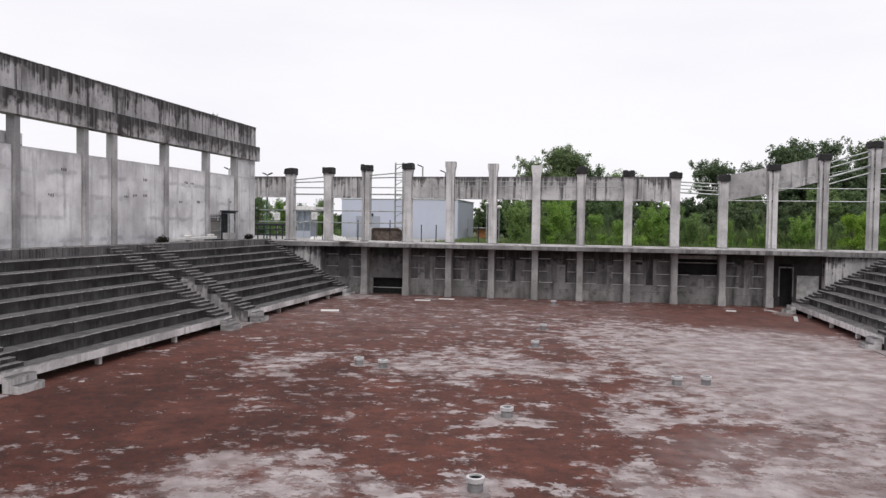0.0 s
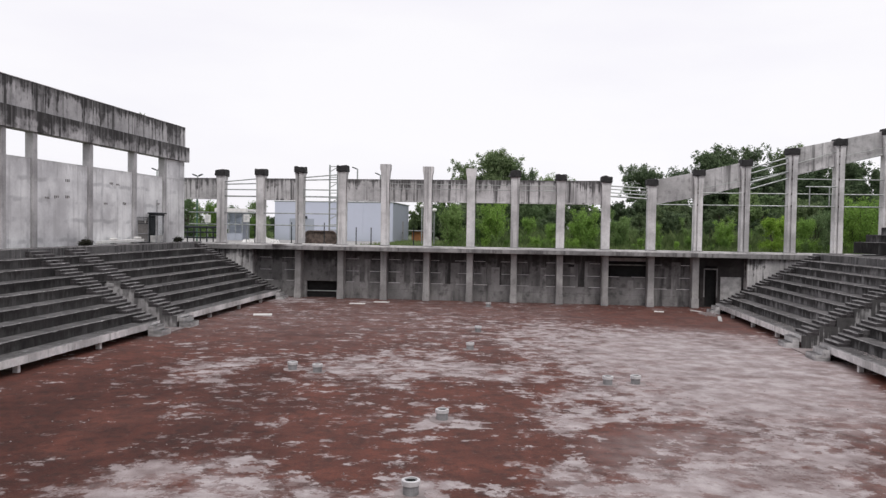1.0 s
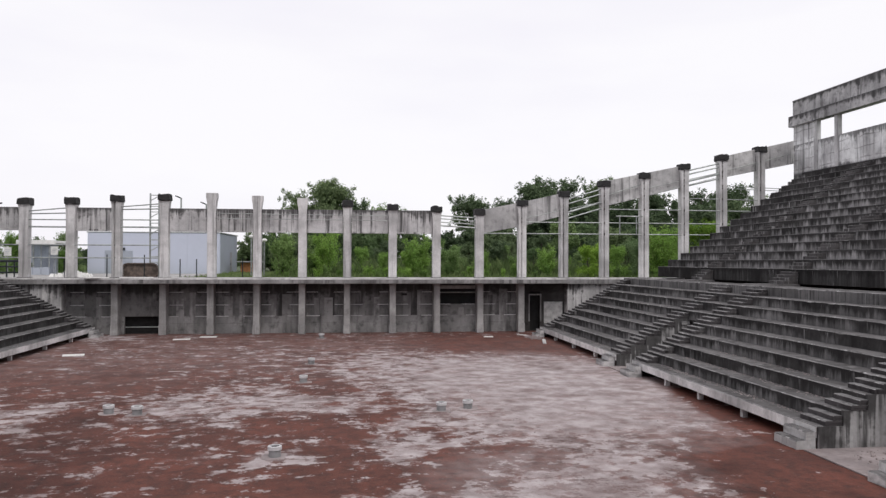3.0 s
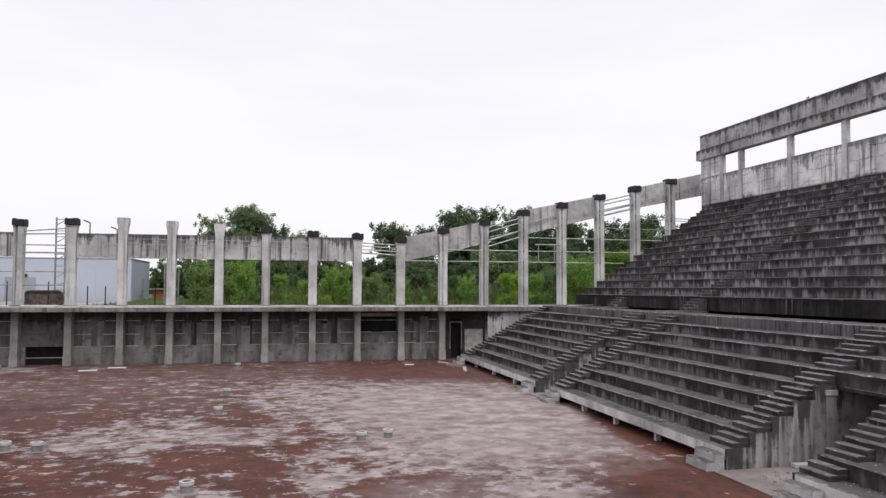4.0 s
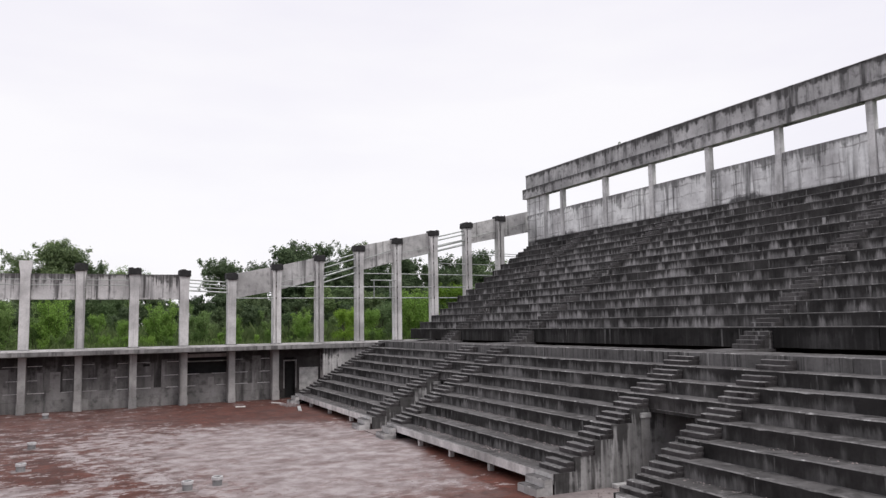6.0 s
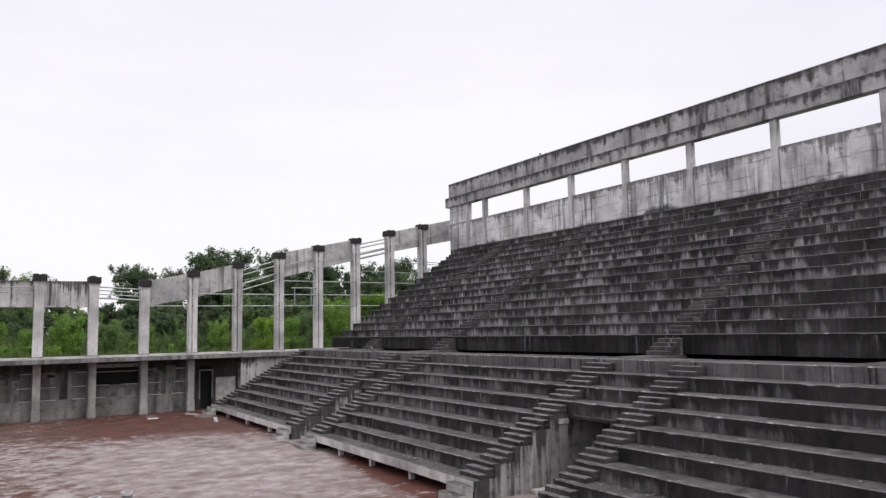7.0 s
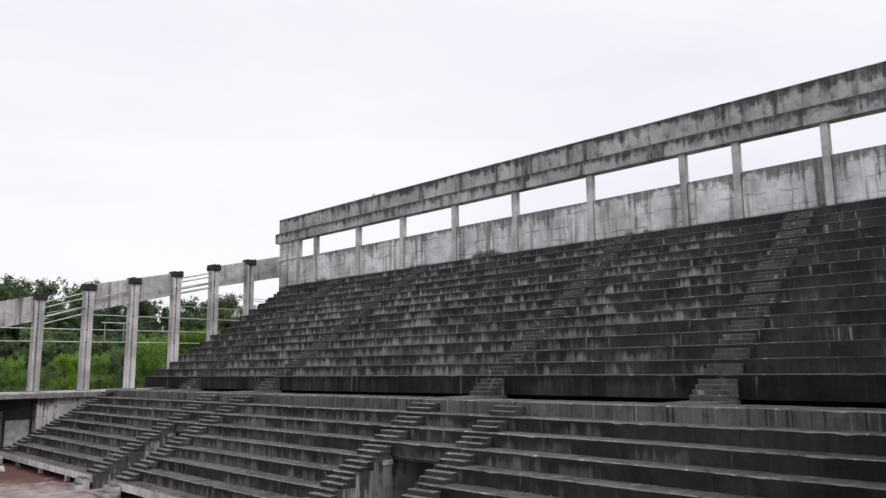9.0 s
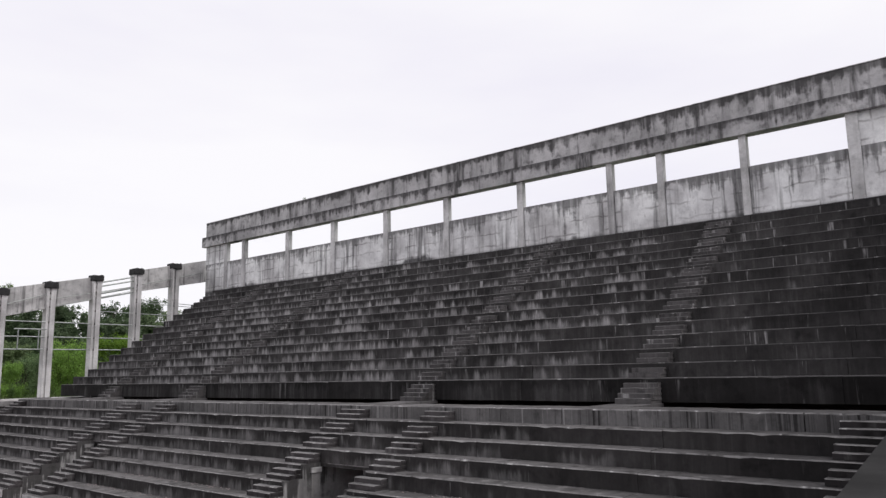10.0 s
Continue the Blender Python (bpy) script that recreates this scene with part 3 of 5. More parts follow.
bm = bmesh.new()
inner = [(-29.2, -21.4), (39.4, -21.4), (39.4, 61.6), (-29.2, 61.6)]
outer = [(-2500, -2500), (2500, -2500), (2500, 2500), (-2500, 2500)]
vi = [bm.verts.new((x, y, 4.2)) for x, y in inner]
vo = [bm.verts.new((x, y, 4.0)) for x, y in outer]
for k in range(4):
    bm.faces.new((vo[k], vo[(k + 1) % 4], vi[(k + 1) % 4], vi[k]))
tagged(part("ground", bm, M_EARTH), "grassy earth outside the stadium", "ground", kind="structure")

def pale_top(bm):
    """Faces that look up, and the upper arris, take the paler slot 1."""
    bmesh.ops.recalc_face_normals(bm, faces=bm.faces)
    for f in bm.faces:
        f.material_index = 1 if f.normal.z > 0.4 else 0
    return bm


# far retaining wall: slab, recessed bays in three courses, pilasters
far = tagged(empty("wall_far", (0, FAR_Y, 0)), "stained concrete retaining wall with pilasters and openings", "wall", kind="structure")
bm = prism_x([(59.45, SLAB_UNDER), (59.45, SLAB_Z - 0.1), (59.5, SLAB_Z), (62.0, SLAB_Z), (62.0, SLAB_UNDER)], -27.4, 37.6)
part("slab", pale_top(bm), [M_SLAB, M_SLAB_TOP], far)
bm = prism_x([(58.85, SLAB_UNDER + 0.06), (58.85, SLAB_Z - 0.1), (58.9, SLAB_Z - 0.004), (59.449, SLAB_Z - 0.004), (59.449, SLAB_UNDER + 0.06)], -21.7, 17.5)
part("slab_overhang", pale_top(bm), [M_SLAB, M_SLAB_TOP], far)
for k in range(2, 12):
    x = COLUMN_X[k] + (0.0 if k < 11 else -0.15)
    pil = part("pilaster", box_bm(x - 0.25, x + 0.25, FAR_Y, FAR_Y + 1.0, 0.0, SLAB_UNDER - 0.003, 0.02), M_PIL, far)
    part("pilaster_foot", box_bm(x - 0.285, x + 0.285, FAR_Y - 0.03, FAR_Y + 0.5, 0.0, 0.75, 0.02), M_PIL, far)
PANEL_Y = FAR_Y + 0.95
bays = [-21.75] + COLUMN_X[2:12] + [17.55]
for k, (a, b) in enumerate(zip(bays, bays[1:])):
    courses = [(0.0, 0.80), (0.807, 1.36), (1.367, 2.25), (2.257, 3.25), (3.257, SLAB_UNDER - 0.003)]
    for c, (z0, z1) in enumerate(courses):
        spans = [(a, b)]
        if k == 1:
            if c < 2:
                spans = [(a, -17.45), (-14.9, b)]
        if k == 8 and c == 3:
            spans = []
        if k == 8 and c == 4:
            z0 = 3.5
        if k == 10:
            spans = [(a, 14.62), (15.5, b)] if c < 4 else spans
        for s0, s1 in spans:
            dy = -0.05 if c == 0 else BASES.uniform(0, 0.012)
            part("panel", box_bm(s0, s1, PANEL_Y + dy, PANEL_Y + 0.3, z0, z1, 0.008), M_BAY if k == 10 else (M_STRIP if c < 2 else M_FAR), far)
        if 0 < c < 4 and k not in (1, 10) and not (k == 8 and c > 2):
            # broken fins left along the course joints beside the patched middle
            mid_x = (a + b) / 2
            for s0, s1 in ((a + 0.3, mid_x - 0.35 - BASES.uniform(0, 0.5)), (mid_x + 0.35 + BASES.uniform(0, 0.5), b - 0.3)):
                part("joint_fin", box_bm(s0, s1, PANEL_Y - 0.035, PANEL_Y + 0.05, z1 - 0.02, z1 + 0.02, 0.006), M_FRONT, far)
    if k not in (1, 10):
        # mortar strips smeared up the bay
        for off in (-0.62, 0.42):
            sx0, half = (a + b) / 2 + off + BASES.uniform(-0.15, 0.15), BASES.uniform(0.2, 0.38)
            part("patch_strip", box_bm(sx0 - half, sx0 + half, PANEL_Y - 0.008, PANEL_Y + 0.05, 0.81, 1.98 if k == 8 else BASES.uniform(2.7, 3.5), 0.004), M_STRIP, far)
# backs and floors close behind the openings, coloured black for the dark inside
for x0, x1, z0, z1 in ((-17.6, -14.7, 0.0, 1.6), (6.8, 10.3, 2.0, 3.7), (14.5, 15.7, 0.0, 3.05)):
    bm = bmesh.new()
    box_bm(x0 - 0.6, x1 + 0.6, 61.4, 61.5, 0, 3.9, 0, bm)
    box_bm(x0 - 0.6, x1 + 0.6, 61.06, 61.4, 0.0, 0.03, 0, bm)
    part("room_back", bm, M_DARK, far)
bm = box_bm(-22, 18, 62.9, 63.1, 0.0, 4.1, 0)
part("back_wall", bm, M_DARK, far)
part("opening_rail", tube_bm((-17.4, PANEL_Y + 0.05, 0.55), (-14.9, PANEL_Y + 0.05, 0.55), 0.035), M_STEEL, far)
part("opening_rail", tube_bm((7.0, PANEL_Y + 0.1, 3.2), (10.1, PANEL_Y + 0.1, 3.2), 0.05), M_STEEL, far)
part("board", box_bm(15.8, 17.36, PANEL_Y - 0.12, PANEL_Y - 0.05, 0.62, 2.42, 0.01), M_PALEBOARD, far, "grey board leaning in the doorway bay")
for xa, xb, za, zb in ((14.52, 14.62, 0.0, 3.06), (15.5, 15.6, 0.0, 3.06), (14.62, 15.5, 2.96, 3.06)):
    part("door_frame", box_bm(xa, xb, PANEL_Y - 0.03, PANEL_Y + 0.12, za, zb, 0.008), M_PIL, far)
part("opening_lintel", box_bm(7.09, 10.03, PANEL_Y - 0.1, PANEL_Y + 0.02, 3.5, 3.78, 0.01), M_PIL, far)
# black box set on the panel stands in for the shade in a hole
part("drain_hole", box_bm(4.0, 4.46, PANEL_Y - 0.02, PANEL_Y + 0.05, 2.96, 3.14, 0.004), M_DARK, far)
# end faces beside the stands
part("end_face", box_bm(-27.4, -21.75, FAR_Y - 0.02, 61.9, 0, SLAB_UNDER + 0.3, 0.02), M_END, far)
part("end_face", box_bm(17.55, 37.5, FAR_Y - 0.02, 61.9, 0, SLAB_UNDER + 0.3, 0.02), M_END, far)


# ---- colonnade on the far slab ----
def column(x, top, capped, grooved):
    c = empty("concrete_column", (x, 60.45, SLAB_Z))
    w, d = 0.315, 0.36
    bm = bmesh.new()
    rings = []
    levels = [(SLAB_Z, 0.0), (SLAB_Z + 1.5, 0.0), (top - 1.5, 0.0), (top - 0.75, 0.03), (top - 0.42, 0.09), (top, 0.09)]
    if not capped:
        levels = [(SLAB_Z, 0.0), (SLAB_Z + 1.5, 0.0), (top - 1.1, 0.0), (top - 0.7, 0.03), (top - 0.35, 0.1), (top, 0.1)]
    for z, e in levels:
        a = w + e
        pts = [(-a, -d), (-0.16, -d), (-0.13, -d + (0.14 if grooved else 0.0)), (-0.06, -d + (0.14 if grooved else 0.0)), (-0.03, -d), (a, -d), (a, d), (-a, d)]
        rings.append([bm.verts.new((x + p, 60.45 + q, z)) for p, q in pts])
    for r0, r1 in zip(rings, rings[1:]):
        for i in range(8):
            bm.faces.new((r0[i], r0[(i + 1) % 8], r1[(i + 1) % 8], r1[i]))
    bm.faces.new(list(reversed(rings[0])))
    bm.faces.new(rings[-1])
    part("shaft", bm, M_COL, c)
    part("base_collar", box_bm(x - 0.42, x + 0.42, 60.03, 60.87, SLAB_Z, SLAB_Z + 0.06, 0.01), M_SLAB, c)
    if capped:
        bm = bmesh.new()
        rng = random.Random(int(x * 10))
        rr = []
        for z, e, rag in ((top - 0.46, 0.10, 0.05), (top - 0.42, 0.125, 0.03), (top - 0.02, 0.115, 0.03), (top + 0.04, 0.085, 0.06)):
            rr.append([bm.verts.new((x + sx * (w + e) + rng.uniform(-.02, .02), 60.45 + sy * (d + e) + rng.uniform(-.02, .02), z + rng.uniform(-rag, rag)))
                       for sx, sy in ((-1, -1), (-0.5, -1.02), (0, -1.03), (0.5, -1.02), (1, -1), (1.03, 0), (1, 1), (0.3, 1), (-0.4, 1), (-1, 1), (-1.03, 0))])
        for r0, r1 in zip(rr, rr[1:]):
            for i in range(11):
                bm.faces.new((r0[i], r0[(i + 1) % 11], r1[(i + 1) % 11], r1[i]))
        bm.faces.new(rr[-1])
        bm.faces.new(list(reversed(rr[0])))
        part("cap", bm, M_CAP, c, "black bitumen felt cap")
        lab = "pale concrete column with a flared head and black felt cap"
    else:
        lab = "pale concrete column with a bare flared head"
    return tagged(c, lab, "column", "columns of the far colonnade")


for k, (x, top) in enumerate(zip(COLUMN_X, COLUMN_TOP)):
    column(x, top, k not in (4, 5, 6), k in (2, 11, 12, 13, 14, 15, 16, 17))


def beam_line(x):
    """Top and underside of the tie beam at x."""
    pts = [(-40, 9.74, 8.12), (5, 9.82, 8.05), (10.3, 9.9, 8.06), (13.9, 10.62, 8.75), (17.4, 11.42, 9.66), (20.9, 12.45, 10.45), (27.6, 13.85, 12.1), (31, 14.65, 12.95), (38.6, 16.4, 14.5)]
    for (a, t0, b0), (b, t1, b1) in zip(pts, pts[1:]):
        if a <= x <= b:
            f = (x - a) / (b - a)
            return t0 + f * (t1 - t0), b0 + f * (b1 - b0)


def tie_beam(x0, x1):
    (t0, b0), (t1, b1) = beam_line(x0), beam_line(x1)
    bm = bmesh.new()
    fr = [bm.verts.new(p) for p in ((x0, 60.42, b0), (x1, 60.42, b1), (x1, 60.42, t1), (x0, 60.42, t0))]
    bk = [bm.verts.new((v.co.x, 60.75, v.co.z)) for v in fr]
    for i in range(4):
        bm.faces.new((fr[i], fr[(i + 1) % 4], bk[(i + 1) % 4], bk[i]))
    bm.faces.new(fr)
    bm.faces.new(list(reversed(bk)))
    bmesh.ops.bevel(bm, geom=list(bm.edges), offset=0.015, segments=1, affect="EDGES")
    c = tagged(part("tie_beam", bm, M_BEAM_F if x1 < 10.5 else M_BEAM_S), "stained concrete tie beam between colonnade columns", "beam", "tie beams of the far colonnade")
    bm = bmesh.new()
    fr = [bm.verts.new(p) for p in ((x0, 60.36, b0 - 0.1), (x1, 60.36, b1 - 0.1), (x1, 60.36, b1 + 0.02), (x0, 60.36, b0 + 0.02))]
    bk = [bm.verts.new((v.co.x, 60.8, v.co.z)) for v in fr]
    for i in range(4):
        bm.faces.new((fr[i], fr[(i + 1) % 4], bk[(i + 1) % 4], bk[i]))
    bm.faces.new(fr)
    bm.faces.new(list(reversed(bk)))
    part("bottom_flange", bm, M_BEAM_F if x1 < 10.5 else M_BEAM_S, c)


stations = [-28.1] + COLUMN_X + [37.9]
OPEN_BAYS = (1, 3, 10, 13, 16)
for k, (a, b) in enumerate(zip(stations, stations[1:])):
    if k not in OPEN_BAYS:
        tie_beam(a + (0.34 if k else 0), b - (0.34 if k < 18 else 0))


def rail(p, q, r=0.045):
    """A steel rail with a clamp wherever it passes a column."""
    ob = tagged(empty("steel_rail", p), "thin galvanised steel rail clamped to the columns", "rail", "rails of the far colonnade")
    part("bar", tube_bm(p, q, r), M_STEEL, ob)
    for x in COLUMN_X:
        if p[0] - 0.1 <= x <= q[0] + 0.1:
            f = (x - p[0]) / (q[0] - p[0])
            z = p[2] + f * (q[2] - p[2])
            part("clamp", box_bm(x - 0.07, x + 0.07, p[1] - r - 0.035, p[1] + r + 0.02, z - r - 0.05, z + r + 0.05, 0.012), M_CLAMP, ob)


for (a, b), zs in (((-24.65, -21.28), (9.55, 9.75, 8.82, 8.27)), ((-17.95, -14.4), (9.95, 10.15, 8.86, 8.3))):
    rail((a, 60.3, zs[0] - 0.12), (b, 60.3, zs[1]))
    rail((a, 60.5, zs[0] - 0.3), (b, 60.5, zs[0] - 0.2))
    rail((a, 60.3, zs[2]), (b, 60.3, zs[2]))
    rail((a, 60.3, zs[3]), (b, 60.3, zs[3]), 0.06)
for z in (6.9, 5.92):
    rail((-27.4, 60.2, z), (-14.4, 60.2, z))
for z, r in ((9.33, 0.05), (9.08, 0.04), (8.8, 0.04), (8.52, 0.06)):
    rail((6.8, 60.3, z + 0.12), (10.32, 60.3, z - 0.08), r)
for dz, r in ((0.0, 0.06), (-0.4, 0.06), (-1.1, 0.09), (-1.6, 0.06)):
    rail((17.38, 60.3, 10.8 + dz), (20.85, 60.3, 11.85 + dz), r)
    rail((27.75, 60.3, 13.35 + dz * 0.8), (31.1, 60.3, 14.15 + dz * 0.8), r)
rail((10.32, 60.2, 8.02), (34.6, 60.2, 8.02))
rail((13.86, 60.2, 8.96), (34.6, 60.2, 8.96))
rail((20.85, 60.2, 10.1), (34.6, 60.2, 10.05))
rail((-10.85, 60.2, 9.42), (3.26, 60.2, 9.36), 0.025)
rail((-10.85, 60.2, 9.02), (3.26, 60.2, 8.98), 0.025)
rail((13.86, 60.2, 9.25), (20.85, 60.2, 10.75), 0.02)
rail((24.3, 60.2, 11.25), (31.1, 60.2, 13.0), 0.02)
rail((24.3, 60.2, 11.85), (31.1, 60.2, 13.35), 0.02)
rail((27.75, 60.2, 11.1), (34.6, 60.2, 11.0), 0.03)
rail((31.1, 60.2, 12.2), (37.0, 60.2, 12.0), 0.03)
rail((31.1, 60.2, 12.0), (37.0, 60.2, 11.8), 0.03)
rail((31.1, 60.2, 13.4), (37.3, 60.2, 15.0), 0.03)
rail((20.85, 60.2, 11.2), (24.3, 60.2, 12.3), 0.03)
guard = tagged(empty("guard_rail", (22.6, 60.15, 8.0)), "light steel guard frame clamped to the rails", "guard rail")
for a, b in (((21.8, 60.12, 9.52), (24.1, 60.12, 9.52)), ((22.1, 60.12, 8.0), (22.1, 60.12, 9.52)), ((23.55, 60.12, 8.0), (23.55, 60.12, 9.52))):
    part("bar", tube_bm(a, b, 0.05), M_STEEL, guard)


# ---- side walls with a high beam ----
def long_wall(name, label, x, out, base, sill, head, ledge, top, pillars, y0, y1, solid, m_beam, m_fill, m_wall):
    """Wall along y at x; out: +1 or -1, away from the arena. Pillars stand proud, open strip between sill and head."""
    w = tagged(empty(name, (x, y1, base)), label, "wall", kind="structure")

    def bx(nm, xa, xb, ya, yb, za, zb, mat, bev=0.02):
        a, b = sorted((x + out * xa, x + out * xb))
        return part(nm, box_bm(a, b, ya, yb, za, zb, bev), mat, w)
    bx("lower_beam", -0.25, 0.45, y0, y1 + 0.25, head, ledge, m_beam)
    bx("upper_beam", 0.0, 0.35, y0, y1, ledge, top, m_beam)
    bx("coping", -0.03, 0.38, y0, y1 + 0.03, top, top + 0.06, m_beam)
    cuts = sorted(pillars)
    for p, wd in cuts:
        bx("pillar", -0.09 if out < 0 else -0.05, 0.42 if out < 0 else 0.34, p - wd / 2 + (0.2 if out < 0 else 0.04), p + wd / 2 - (0 if out < 0 else 0.04), base - 1.2, head, M_PILLAR if out < 0 else M_PILLAR_R)
    edges = [(solid, 0)] + cuts + [(y1 - 0.05, 0)]
    lap = 0.16 if out < 0 else 0.0
    for (p, wp), (q, wq) in zip(edges, edges[1:]):
        a, b = p + wp / 2, q - wq / 2 + (lap if wq else 0)
        if b - a < 0.2:
            continue
        full = q >= y1 - 0.06
        d = BASES.uniform(0.0, 0.006)
        bx("panel", 0.05 + d, 0.3, a, b, base - 1.2, (head if full else sill) - 0.004, m_fill, 0.004)
    if solid > y0:
        bx("solid_wall", 0.05, 0.35, y0, solid, base - 1.2, head, m_wall)
    return w


wall_left = long_wall("wall_left", "tall pale concrete wall with a strip opening under a black-streaked beam", -27.58, -1, 4.45, 9.54, 11.0, 12.2, 13.8,
          [(26.3, .55), (32.4, .6), (37.6, .6), (40.25, .6), (45.9, .6), (51.5, .6), (56.1, .6)], -21, 59.85, 20.0, M_BEAM, M_WALL, M_WALL)
wall_right = long_wall("wall_right", "concrete wall with a strip opening under a black-streaked beam above the upper stand", 37.45, 1, 13.3, 15.7, 17.3, 18.2, 19.5,
          [(56.9, .5), (54.25, .5), (48.25, .5), (42.75, .5), (37.1, .5), (31.45, .5), (25.5, .5), (19.4, .45), (16.4, .45), (12.0, .45), (7.05, .6)], -21, 60.1, 7.05, M_BEAM_R, M_SILL_R, M_SILL_R)

# rusty ends of formwork ties on the tall wall
for y, z in ((43.6, 8.5), (43.6, 7.5), (41.6, 7.35), (49.4, 8.55), (48.6, 8.6), (55.25, 7.45), (42.5, 7.45), (47.9, 7.2), (50.3, 7.3), (36.0, 8.6), (35.0, 7.2), (30.0, 8.4), (29.2, 6.6)):
    bm = bmesh.new()
    for dy in (-0.16, 0.0, 0.16):
        h = BASES.uniform(0.05, 0.13)
        box_bm(-27.637, -27.6, y + dy - 0.018, y + dy + 0.018, z - h, z + 0.05, 0, bm)
    part("tie_end", bm, M_CLAMP, wall_left)
part("raised_parapet", box_bm(-28.34, -28.1, 14.0, 33.55, 9.3, 10.22, 0.02), M_WALL, wall_left)
part("parapet_ledge", box_bm(-28.36, -28.06, 14.0, 33.5, 9.58, 9.66, 0.01), M_PILLAR, wall_left)
part("outer_face", box_bm(37.95, 38.2, -21.0, 59.9, 3.6, 13.2, 0), M_WALL, wall_right)


# ---- stands ----
RISE, GO = 0.473, 0.842
ROWS = 8


# slope added to the right-hand stands to fit the camera's view
SLOPE = 0.0045


def rise_lower(y, z):
    return SLOPE * (59.5 - y) * max(0.0, min(1.0, z / 4.49))


def rise_upper(y, z):
    return SLOPE * (59.5 - y) * max(0.0, min(1.0, (13.2 - z) / 7.9))


def tier_profile(sx, x, z_low, z, go, thick=0.13, tail=0.12):
    """An angle-shaped seating element: riser face at x, tread going away from the arena."""
    c = 0.032
    return [(x, z_low), (x, z - c), (x + sx * c, z), (x + sx * (go + tail), z), (x + sx * (go + tail), z - thick), (x + sx * thick, z - thick), (x + sx * thick, z_low)]


def step_plate(stand, sx, front, back, low, top, ya, yb, mats, view_rise):
    """One precast step: a riser plate with a tread plate on it, open underneath at both ends."""
    th = 0.075
    p = [(front, low), (front, top - 0.022), (front + sx * 0.025, top), (back, top), (back, top - th), (front + sx * th, top - th), (front + sx * th, low)]
    bm = sweep_y(p, ya, yb, 0.35, 0.008)
    a, b = sorted((front + sx * th, back))
    box_bm(a - 0.004, b, ya + 0.018, yb - 0.018, low, top - th + 0.004, 0, bm)
    part("step", bm, mats, stand, view_rise=view_rise)


def flight_steps(stand, sx, xs, zs, ya, yb, mats, n=3, view_rise=None, skew=0.0):
    """Loose steps that split every riser of a flight in three."""
    for i in range(1, len(xs)):
        go, rise = abs(xs[i] - xs[i - 1]), zs[i] - zs[i - 1]
        j = BASES.uniform(-0.05, 0.05) + skew * abs(xs[i] - xs[0])
        for k in range(1, n):
            f = xs[i] - sx * (go * (n - k) / n + 0.02)
            h = zs[i - 1] + rise * (k - 1) / n + 0.002
            step_plate(stand, sx, f, xs[i], h, zs[i - 1] + rise * k / n, ya + j, yb + j + BASES.uniform(-0.04, 0.04), mats, view_rise)


def start_block(stand, sx, x0, ya, yb):
    p = [(x0 - sx * 0.02, 0.0), (x0 - sx * 0.68, 0.0), (x0 - sx * 0.67, 0.25), (x0 - sx * 0.64, 0.28), (x0 - sx * 0.35, 0.28), (x0 - sx * 0.345, 0.52), (x0 - sx * 0.32, 0.55), (x0 - sx * 0.02, 0.55)]
    part("start_block", sweep_y(p, ya, yb, 0.2, 0.012), [M_BLOCK, M_TREAD, M_NOSE], stand, "pale two-step starting block")


